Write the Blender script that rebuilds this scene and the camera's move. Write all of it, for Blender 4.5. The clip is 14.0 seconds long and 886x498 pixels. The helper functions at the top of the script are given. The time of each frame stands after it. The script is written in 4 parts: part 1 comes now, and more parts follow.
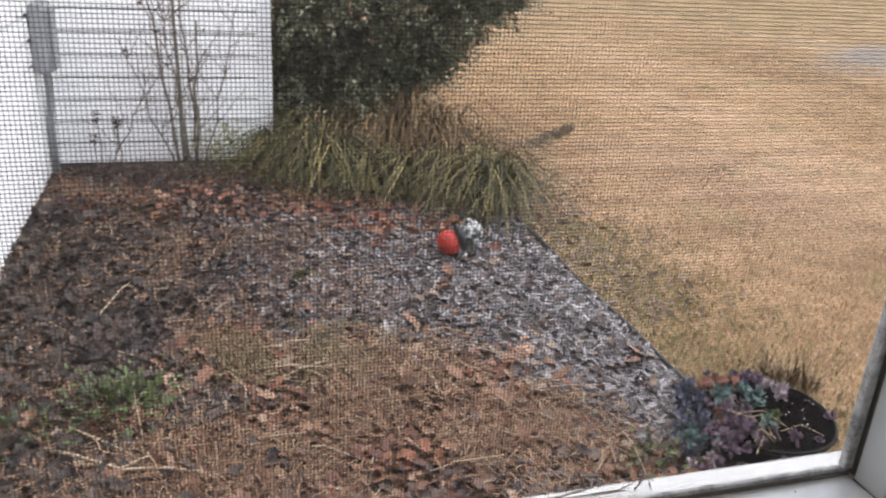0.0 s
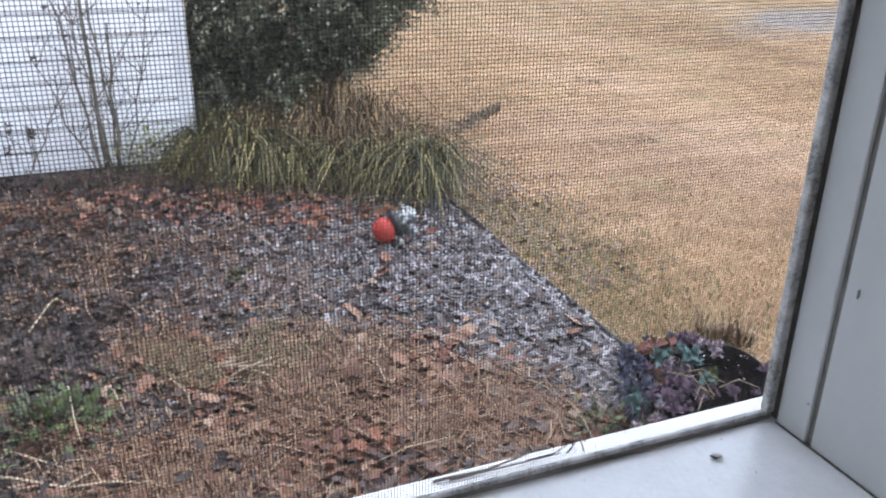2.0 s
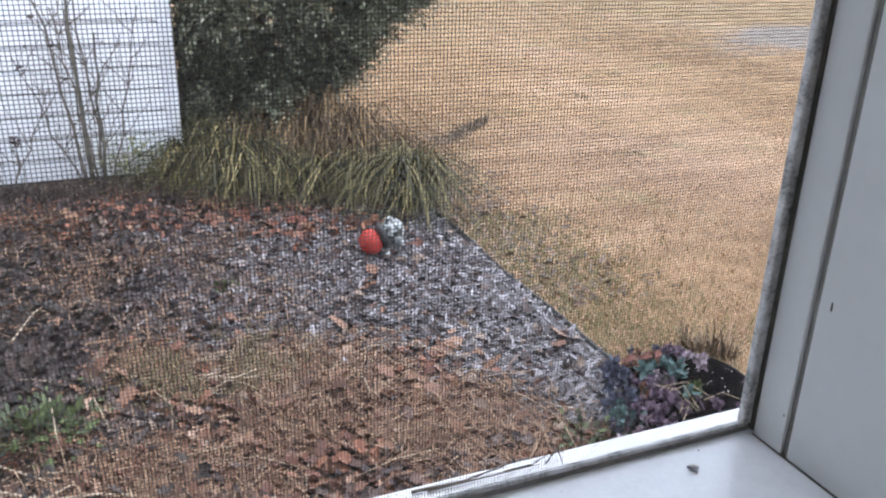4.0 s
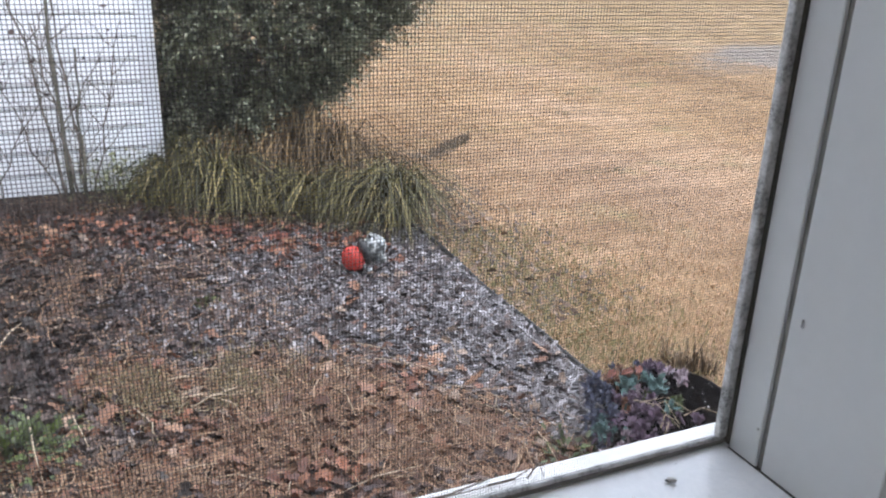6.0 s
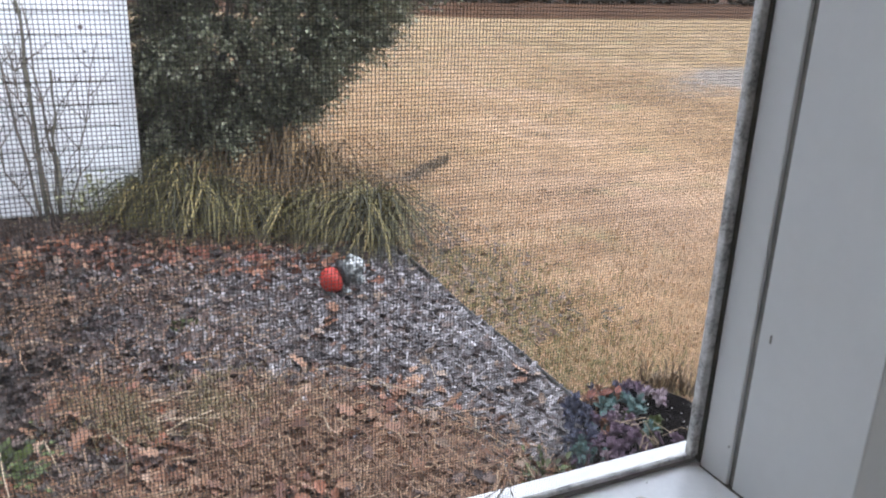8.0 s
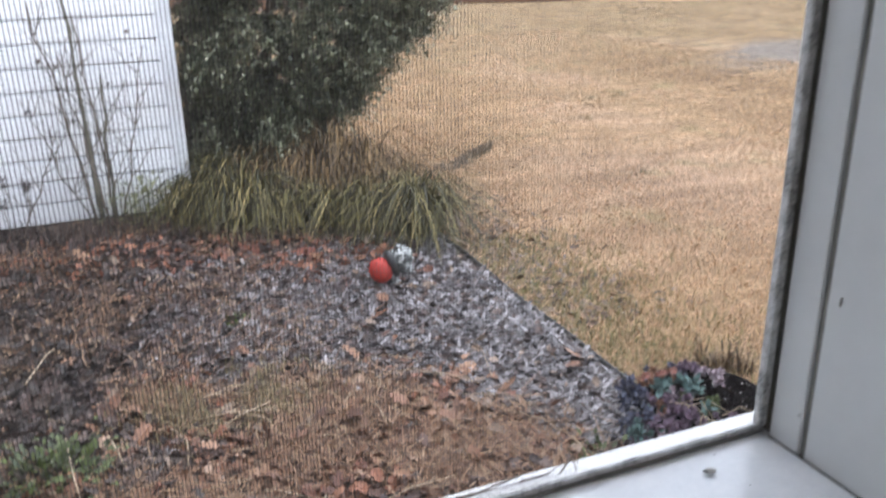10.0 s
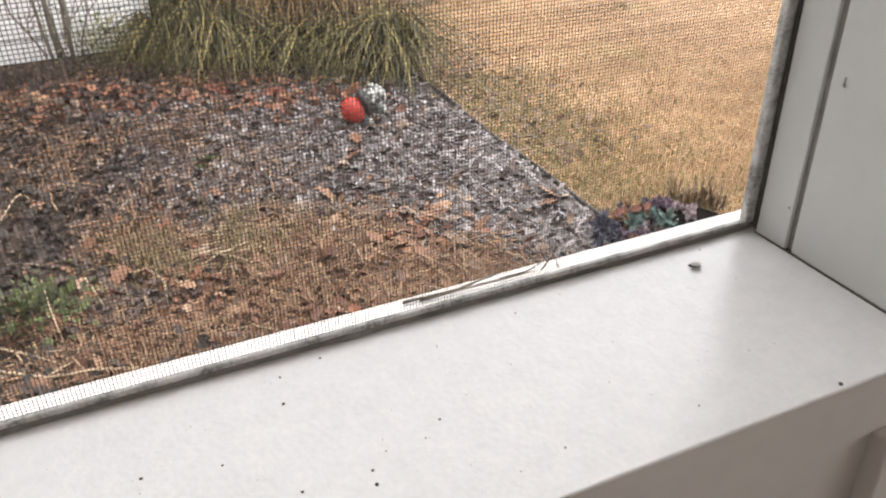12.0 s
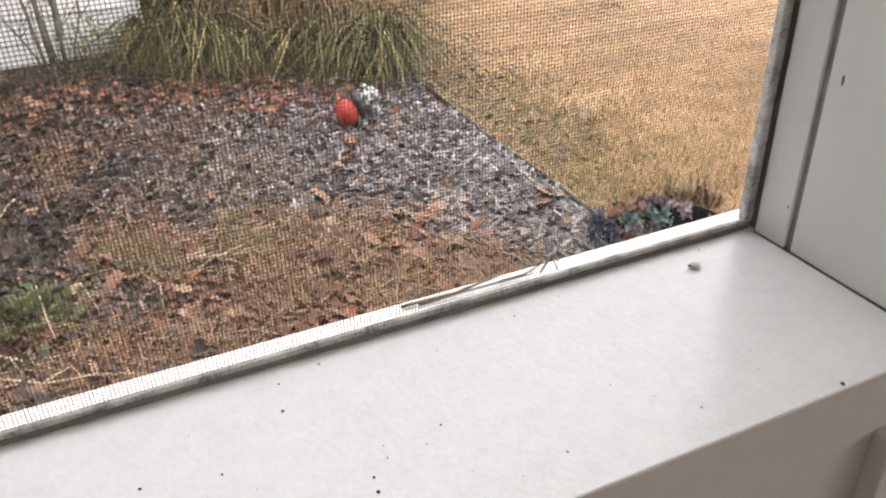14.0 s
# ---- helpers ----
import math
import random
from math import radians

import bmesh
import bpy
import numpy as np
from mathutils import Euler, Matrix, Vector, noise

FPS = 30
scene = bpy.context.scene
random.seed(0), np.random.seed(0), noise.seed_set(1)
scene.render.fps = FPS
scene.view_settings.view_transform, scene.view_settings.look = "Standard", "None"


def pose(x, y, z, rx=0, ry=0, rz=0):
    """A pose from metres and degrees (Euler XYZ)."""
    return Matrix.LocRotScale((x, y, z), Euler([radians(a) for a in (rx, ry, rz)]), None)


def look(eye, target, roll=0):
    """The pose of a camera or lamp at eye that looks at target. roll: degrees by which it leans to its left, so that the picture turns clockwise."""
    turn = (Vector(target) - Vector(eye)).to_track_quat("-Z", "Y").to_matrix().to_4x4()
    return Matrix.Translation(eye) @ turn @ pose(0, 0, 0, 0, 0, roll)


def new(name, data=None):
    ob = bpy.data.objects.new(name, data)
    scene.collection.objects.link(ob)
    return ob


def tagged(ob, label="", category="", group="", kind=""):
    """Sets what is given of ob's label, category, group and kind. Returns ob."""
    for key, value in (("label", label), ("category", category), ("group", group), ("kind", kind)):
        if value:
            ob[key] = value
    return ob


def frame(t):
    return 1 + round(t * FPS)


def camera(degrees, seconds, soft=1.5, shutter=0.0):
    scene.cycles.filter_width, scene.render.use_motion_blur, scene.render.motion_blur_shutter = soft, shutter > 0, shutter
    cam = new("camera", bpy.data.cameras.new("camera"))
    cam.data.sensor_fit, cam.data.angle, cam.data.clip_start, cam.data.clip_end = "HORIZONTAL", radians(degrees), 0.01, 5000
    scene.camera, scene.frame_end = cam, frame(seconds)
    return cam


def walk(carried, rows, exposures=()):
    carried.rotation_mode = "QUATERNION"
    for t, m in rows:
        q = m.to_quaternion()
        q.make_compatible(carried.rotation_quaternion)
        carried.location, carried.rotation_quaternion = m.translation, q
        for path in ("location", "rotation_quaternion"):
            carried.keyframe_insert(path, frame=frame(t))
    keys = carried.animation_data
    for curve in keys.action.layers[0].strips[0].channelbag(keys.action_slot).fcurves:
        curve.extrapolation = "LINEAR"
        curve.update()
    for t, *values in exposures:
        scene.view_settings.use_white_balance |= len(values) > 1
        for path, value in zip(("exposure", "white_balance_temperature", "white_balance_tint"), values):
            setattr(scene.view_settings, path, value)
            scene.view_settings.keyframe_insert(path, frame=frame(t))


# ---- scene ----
cam = camera(57.1, 14.0, soft=2.2, shutter=0.5)
PATH = [
    (0, (-0.328, -0.28, 1.467), (0.227, 1.489, 0.716), 3.5),
    (0.5, (-0.321, -0.281, 1.464), (0.311, 1.458, 0.704), 1.9),
    (1, (-0.316, -0.279, 1.46), (0.376, 1.431, 0.685), 1.1),
    (1.5, (-0.316, -0.282, 1.461), (0.378, 1.424, 0.683), 0.9),
    (2, (-0.318, -0.284, 1.463), (0.375, 1.424, 0.687), 0.8),
    (2.5, (-0.317, -0.286, 1.462), (0.379, 1.42, 0.685), 0.9),
    (3, (-0.316, -0.287, 1.463), (0.389, 1.418, 0.691), 1.1),
    (5.5, (-0.315, -0.292, 1.464), (0.445, 1.415, 0.75), 1.8),
    (6, (-0.32, -0.296, 1.469), (0.451, 1.407, 0.759), 1.9),
    (6.5, (-0.317, -0.295, 1.467), (0.463, 1.408, 0.765), 2.0),
    (7, (-0.316, -0.295, 1.467), (0.478, 1.405, 0.774), 2.2),
    (7.5, (-0.312, -0.296, 1.465), (0.498, 1.404, 0.792), 2.2),
    (7.7, (-0.311, -0.295, 1.465), (0.507, 1.404, 0.799), 2.3),
    (9.8, (-0.322, -0.301, 1.467), (0.474, 1.417, 0.824), 0.7),
    (10, (-0.314, -0.292, 1.456), (0.398, 1.447, 0.771), -1.1),
    (10.5, (-0.321, -0.273, 1.43), (0.341, 1.392, 0.542), 1.1),
    (11, (-0.317, -0.277, 1.421), (0.352, 1.317, 0.415), 1.4),
    (11.5, (-0.307, -0.286, 1.422), (0.358, 1.295, 0.395), -2.0),
    (12, (-0.31, -0.279, 1.42), (0.389, 1.289, 0.395), -1.0),
    (12.5, (-0.311, -0.278, 1.42), (0.414, 1.28, 0.397), -0.3),
    (13, (-0.31, -0.277, 1.42), (0.38, 1.296, 0.396), -1.1),
    (13.5, (-0.311, -0.275, 1.419), (0.381, 1.294, 0.39), -1.3),
    (14, (-0.31, -0.276, 1.42), (0.399, 1.288, 0.396), -1.5),
]
EXPOSURES = [(0, 2.21, 6800, 10), (0.5, 2.37, 5980, 9), (1.2, 2.36, 5960, 9), (3.2, 2.36, 5970, 9), (5.5, 2.36, 6160, 9), (7.5, 2.36, 6200, 9), (10.3, 2.41, 6250, 9), (10.6, 2.46, 6450, 9), (11, 2.58, 7350, 10), (11.6, 2.58, 7500, 10), (14, 2.58, 7500, 10)]
walk(cam, [(t, look(eye, target, roll)) for t, eye, target, roll in PATH], EXPOSURES)

# ---- light ----
world = bpy.data.worlds.new("overcast_sky")
scene.world = world
world.use_nodes = True
wn = world.node_tree.nodes
sky = wn.new("ShaderNodeTexSky")
sky.sky_type, sky.sun_disc = "NISHITA", False
sky.sun_elevation, sky.sun_rotation = radians(78), radians(90)
sky.air_density, sky.dust_density, sky.ozone_density = 1.0, 2.0, 1.5
wn["Background"].inputs["Strength"].default_value = 0.08
world.node_tree.links.new(sky.outputs["Color"], wn["Background"].inputs["Color"])
sun = new("sun", bpy.data.lights.new("sun", "SUN"))
sun.data.energy, sun.data.angle, sun.data.color = 1.5, radians(160), (1.0, 0.97, 0.93)
SUN_FROM = Vector((math.cos(radians(78)), 0.0, math.sin(radians(78))))
sun.matrix_world = look(SUN_FROM * 30, (0, 0, 0))


# ---- materials ----
def mat(name, stops, rough=0.8, scale=8.0, fine=60.0, bump=0.15, island=0.0, metal=0.0, spec=0.5, obrand=0.0, fine_mix=0.35, depth=0.01):
    """A surface whose colour runs over the stops by coarse and fine noise, and by island or object at random."""
    m = bpy.data.materials.new(name)
    m.use_nodes = True
    n, l = m.node_tree.nodes, m.node_tree.links
    b = n["Principled BSDF"]
    tc = n.new("ShaderNodeTexCoord")
    a, f = n.new("ShaderNodeTexNoise"), n.new("ShaderNodeTexNoise")
    a.inputs["Scale"].default_value, f.inputs["Scale"].default_value = scale, fine
    a.inputs["Detail"].default_value, f.inputs["Detail"].default_value = 5, 4
    for t in (a, f):
        l.new(tc.outputs["Object"], t.inputs["Vector"])
    mix = n.new("ShaderNodeMix")
    mix.inputs["Factor"].default_value = fine_mix
    l.new(a.outputs["Fac"], mix.inputs["A"])
    l.new(f.outputs["Fac"], mix.inputs["B"])
    out = mix.outputs["Result"]
    if island or obrand:
        g = n.new("ShaderNodeNewGeometry") if island else n.new("ShaderNodeObjectInfo")
        mix2 = n.new("ShaderNodeMix")
        mix2.inputs["Factor"].default_value = island or obrand
        l.new(out, mix2.inputs["A"])
        l.new(g.outputs["Random Per Island" if island else "Random"], mix2.inputs["B"])
        out = mix2.outputs["Result"]
    r = n.new("ShaderNodeValToRGB")
    while len(r.color_ramp.elements) < len(stops):
        r.color_ramp.elements.new(0.5)
    for e, (p, c) in zip(r.color_ramp.elements, stops):
        e.position, e.color = p, (*c, 1)
    l.new(out, r.inputs["Fac"])
    l.new(r.outputs["Color"], b.inputs["Base Color"])
    b.inputs["Roughness"].default_value, b.inputs["Metallic"].default_value = rough, metal
    b.inputs["Specular IOR Level"].default_value = spec
    if bump:
        bp = n.new("ShaderNodeBump")
        bp.inputs["Strength"].default_value, bp.inputs["Distance"].default_value = bump, depth
        l.new(mix.outputs["Result"], bp.inputs["Height"])
        l.new(bp.outputs["Normal"], b.inputs["Normal"])
    return m


def grey(v, w=0.0):
    return (v * (1 + w), v, v * (1 - w))


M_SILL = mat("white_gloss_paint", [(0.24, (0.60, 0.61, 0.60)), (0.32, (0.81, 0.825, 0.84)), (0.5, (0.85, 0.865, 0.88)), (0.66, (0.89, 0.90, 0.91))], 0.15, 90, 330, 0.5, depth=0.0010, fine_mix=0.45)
# post and wall whites set below the sill's: shade on their faces painted in
M_JAMB = mat("shaded_white_satin_paint", [(0.3, (0.588, 0.602, 0.600)), (0.7, (0.644, 0.658, 0.655))], 0.45, 5, 90, 0.05, depth=0.002)
M_APRON = mat("shaded_white_wall_paint", [(0.3, (0.565, 0.528, 0.515)), (0.7, (0.635, 0.593, 0.58))], 0.6, 5, 90, 0.05, depth=0.002)
M_GROOVE = mat("dirty_joint", [(0.3, (0.05, 0.05, 0.045)), (0.7, (0.12, 0.11, 0.09))], 0.9, 60, 300)
M_JOINT = mat("grimy_paint_joint", [(0.3, (0.14, 0.14, 0.13)), (0.7, (0.30, 0.29, 0.27))], 0.9, 60, 300)
M_RAIL = mat("weathered_aluminium", [(0.38, (0.20, 0.20, 0.195)), (0.48, (0.46, 0.46, 0.45)), (0.62, (0.70, 0.70, 0.69))], 0.55, 90, 600, 0.3, metal=0.15, depth=0.001)
M_MESH = mat("charcoal_screen_wire", [(0.3, (0.055, 0.052, 0.05)), (0.7, (0.10, 0.095, 0.09))], 0.7, 40, 200, 0)
M_LEDGE = mat("white_outer_ledge", [(0.3, (0.74, 0.74, 0.73)), (0.7, (0.86, 0.86, 0.85))], 0.5, 25, 150, 0.1)
M_SIDING = mat("white_vinyl_siding", [(0.3, (0.88, 0.89, 0.90)), (0.7, (0.93, 0.935, 0.94))], 0.45, 3, 60, 0.04, obrand=0.25)
M_TRIM = mat("white_vinyl_trim", [(0.3, (0.80, 0.81, 0.83)), (0.7, (0.86, 0.87, 0.88))], 0.4, 4, 60, 0.03)
M_BLOCK = mat("dark_foundation", [(0.3, (0.05, 0.045, 0.04)), (0.7, (0.10, 0.09, 0.08))], 0.9, 12, 90, 0.4)
M_BOX = mat("grey_painted_metal", [(0.3, (0.25, 0.26, 0.28)), (0.7, (0.33, 0.34, 0.36))], 0.5, 8, 80, 0.05, metal=0.2)
M_SOIL = mat("damp_bed_soil", [(0.3, (0.021, 0.015, 0.013)), (0.5, (0.052, 0.038, 0.032)), (0.7, (0.098, 0.077, 0.070))], 0.9, 9, 110, 0.8, fine_mix=0.5, depth=0.02)
M_RUSSET = mat("russet_leaves", [(0.15, (0.026, 0.014, 0.012)), (0.34, (0.105, 0.048, 0.030)), (0.5, (0.19, 0.090, 0.052)), (0.66, (0.27, 0.152, 0.092)), (0.85, (0.41, 0.30, 0.22))], 0.55, 2.6, 140, 0.2, island=0.5)
M_RED = mat("red_brown_leaves", [(0.15, (0.052, 0.024, 0.017)), (0.4, (0.142, 0.056, 0.034)), (0.65, (0.245, 0.100, 0.056)), (0.85, (0.30, 0.168, 0.105))], 0.6, 2.6, 140, 0.2, island=0.5)
M_DARKLEAF = mat("dark_wet_leaves", [(0.15, (0.018, 0.014, 0.015)), (0.42, (0.050, 0.035, 0.034)), (0.65, (0.108, 0.074, 0.064)), (0.85, (0.235, 0.185, 0.165))], 0.58, 2.6, 140, 0.2, island=0.5, spec=0.35)
M_CHIP = mat("grey_weathered_mulch", [(0.15, (0.034, 0.028, 0.030)), (0.42, (0.095, 0.084, 0.088)), (0.65, (0.185, 0.172, 0.180)), (0.85, (0.36, 0.345, 0.355))], 0.42, 2.5, 200, 0.2, island=0.65)
M_SCRAP = mat("dull_mulch_scraps", [(0.15, (0.06, 0.048, 0.042)), (0.5, (0.135, 0.110, 0.096)), (0.85, (0.24, 0.205, 0.185))], 0.7, 2.5, 200, 0.2, island=0.65)
M_DRYLEAF = mat("dull_brown_leaves", [(0.15, (0.085, 0.052, 0.034)), (0.85, (0.24, 0.165, 0.115))], 0.6, 3, 140, 0.2, island=0.6)
# wet leaves taken near black, so their colour carries the side wall's shade
M_SHADELEAF = mat("wall_shade_wet_leaves", [(0.15, (0.012, 0.009, 0.008)), (0.5, (0.034, 0.024, 0.020)), (0.85, (0.085, 0.058, 0.046))], 0.6, 2.6, 140, 0.2, island=0.5)
M_BROWNCHIP = mat("brown_mulch", [(0.05, (0.021, 0.015, 0.013)), (0.5, (0.072, 0.051, 0.042)), (0.97, (0.168, 0.120, 0.099))], 0.6, 20, 200, 0.2, island=0.85)
M_ORANGELEAF = mat("orange_oak_leaf", [(0.2, (0.150, 0.070, 0.040)), (0.8, (0.285, 0.165, 0.100))], 0.6, 20, 140, 0.2, obrand=0.6)
M_STRAW = mat("dry_straw_stem", [(0.2, (0.315, 0.240, 0.158)), (0.8, (0.465, 0.375, 0.270))], 0.7, 20, 140, 0.1, island=0.6)
M_PALELEAF = mat("pale_tan_leaves", [(0.15, (0.15, 0.10, 0.07)), (0.85, (0.33, 0.25, 0.19))], 0.55, 3, 140, 0.2, island=0.6)
M_NEEDLE = mat("dry_needles", [(0.05, (0.06, 0.029, 0.017)), (0.5, (0.185, 0.098, 0.054)), (0.85, (0.30, 0.195, 0.118)), (1.0, (0.42, 0.32, 0.215))], 0.7, 20, 140, 0, island=0.85)
M_DEADSTALK = mat("purplish_dead_stalks", [(0.1, (0.030, 0.020, 0.016)), (0.5, (0.085, 0.060, 0.050)), (0.9, (0.19, 0.145, 0.12))], 0.8, 5, 40, 0, island=0.8)
M_BARK = mat("grey_brown_bark", [(0.3, (0.11, 0.09, 0.075)), (0.7, (0.24, 0.20, 0.165))], 0.85, 30, 200, 0.4, depth=0.003)
M_GREENBARK = mat("greenish_bark", [(0.3, (0.10, 0.092, 0.068)), (0.7, (0.21, 0.19, 0.145))], 0.8, 30, 200, 0.4, depth=0.003)
M_LIRI = mat("liriope_blades", [(0.10, (0.014, 0.015, 0.006)), (0.42, (0.052, 0.050, 0.017)), (0.66, (0.150, 0.128, 0.044)), (0.93, (0.34, 0.27, 0.115))], 0.5, 5, 40, 0, island=0.85, spec=0.4)
M_DEADGRASS = mat("brown_dead_grass", [(0.08, (0.030, 0.020, 0.011)), (0.5, (0.120, 0.080, 0.038)), (0.75, (0.24, 0.155, 0.070)), (0.95, (0.42, 0.29, 0.14))], 0.7, 5, 40, 0, island=0.85)
M_SHRUB = mat("dark_evergreen_leaves", [(0.34, (0.030, 0.036, 0.019)), (0.46, (0.112, 0.124, 0.070)), (0.57, (0.235, 0.242, 0.155)), (0.72, (0.37, 0.37, 0.27))], 0.5, 4, 30, 0, island=0.36, spec=0.4, fine_mix=0.2)
M_LIGHTGREEN = mat("pale_green_leaves", [(0.1, (0.110, 0.120, 0.050)), (0.9, (0.36, 0.36, 0.19))], 0.5, 5, 40, 0, island=0.85)
M_GREEN = mat("fresh_green_leaves", [(0.1, (0.024, 0.036, 0.009)), (0.9, (0.088, 0.118, 0.028))], 0.5, 5, 40, 0, island=0.85)
M_EDGE = mat("black_plastic_edging", [(0.3, (0.018, 0.018, 0.018)), (0.7, (0.05, 0.05, 0.045))], 0.5, 10, 80, 0.2)
M_LAWNBLADE = mat("dormant_grass_blades", [(0.12, (0.205, 0.120, 0.057)), (0.5, (0.46, 0.298, 0.172)), (0.88, (0.67, 0.475, 0.345))], 0.7, 1.1, 30, 0, island=0.45, fine_mix=0.25)
M_MOSSBLADE = mat("greenish_grass_blades", [(0.05, (0.130, 0.110, 0.040)), (0.5, (0.215, 0.188, 0.074)), (0.97, (0.33, 0.275, 0.140))], 0.7, 2, 30, 0, island=0.75)
M_OLIVE = mat("olive_tan_grass", [(0.05, (0.08, 0.06, 0.03)), (0.5, (0.17, 0.135, 0.065)), (0.97, (0.30, 0.235, 0.14))], 0.7, 2, 30, 0, island=0.75)
M_OLIVEDARK = mat("dull_brown_grass", [(0.05, (0.05, 0.037, 0.022)), (0.5, (0.115, 0.084, 0.050)), (0.97, (0.22, 0.165, 0.10))], 0.8, 2, 30, 0, island=0.75)
M_STRAWBED = mat("dark_pine_straw", [(0.3, (0.030, 0.015, 0.008)), (0.7, (0.085, 0.045, 0.024))], 0.95, 1.5, 12, 0.6, spec=0.05)
M_RED_PAINT = mat("red_weathered_ceramic", [(0.3, (0.30, 0.020, 0.015)), (0.7, (0.46, 0.045, 0.030))], 0.6, 30, 120, 0.15)
M_SPECKLED = mat("white_speckled_glaze", [(0.42, (0.03, 0.032, 0.032)), (0.5, (0.16, 0.175, 0.175)), (0.6, (0.55, 0.57, 0.56))], 0.35, 45, 130, 0.1, fine_mix=0.35)
M_BLACK_PAINT = mat("black_glaze", [(0.3, (0.02, 0.02, 0.022)), (0.7, (0.05, 0.05, 0.05))], 0.35, 20, 120, 0.05)
M_POT = mat("black_nursery_plastic", [(0.3, (0.004, 0.004, 0.005)), (0.7, (0.010, 0.009, 0.011))], 0.6, 12, 90, 0.1, spec=0.25)
M_POTSOIL = mat("potting_soil", [(0.3, (0.0015, 0.0012, 0.0015)), (0.64, (0.004, 0.003, 0.0035)), (0.68, (0.12, 0.11, 0.11))], 0.95, 60, 240, 0.9, spec=0.0, fine_mix=0.6)
M_TEAL = mat("teal_kale", [(0.2, (0.070, 0.130, 0.125)), (0.8, (0.150, 0.235, 0.225))], 0.8, 30, 200, 0.2, obrand=0.5)
M_PURPLE = mat("purple_kale", [(0.2, (0.095, 0.058, 0.095)), (0.8, (0.205, 0.150, 0.200))], 0.8, 30, 200, 0.2, obrand=0.5)
M_BLUE = mat("blue_grey_kale", [(0.2, (0.058, 0.064, 0.110)), (0.8, (0.130, 0.142, 0.195))], 0.8, 30, 200, 0.2, obrand=0.5)
M_PINK = mat("pale_pink_bloom", [(0.2, (0.288, 0.216, 0.252)), (0.8, (0.396, 0.336, 0.360))], 0.8, 30, 200, 0.2, obrand=0.5)
M_RUST = mat("rust_red_leaf", [(0.2, (0.085, 0.024, 0.015)), (0.8, (0.180, 0.056, 0.034))], 0.7, 30, 200, 0.2)
M_PERLITE = mat("white_perlite", [(0.3, (0.62, 0.61, 0.60)), (0.7, (0.78, 0.77, 0.76))], 0.8, 200, 600, 0)
M_DRYTUFT = mat("withered_tuft", [(0.1, (0.075, 0.048, 0.026)), (0.5, (0.17, 0.115, 0.062)), (0.9, (0.31, 0.22, 0.13))], 0.7, 5, 40, 0, island=0.8)
M_SPECK = mat("black_dirt", [(0.3, (0.02, 0.02, 0.02)), (0.7, (0.08, 0.07, 0.06))], 0.8, 100, 400, 0)
M_BUGWING = mat("pale_insect_wing", [(0.3, (0.55, 0.54, 0.52)), (0.7, (0.75, 0.74, 0.72))], 0.3, 100, 400, 0)
M_PORCH = mat("porch_wall_paint", [(0.3, (0.60, 0.57, 0.54)), (0.7, (0.68, 0.65, 0.62))], 0.7, 3, 60, 0.05)
M_FLOOR = mat("grey_porch_floor", [(0.3, (0.22, 0.20, 0.18)), (0.7, (0.34, 0.31, 0.28))], 0.7, 3, 60, 0.1)
M_HEDGE = mat("far_woods", [(0.05, (0.012, 0.012, 0.008)), (0.9, (0.06, 0.05, 0.03))], 0.8, 1, 10, 0, island=0.8)


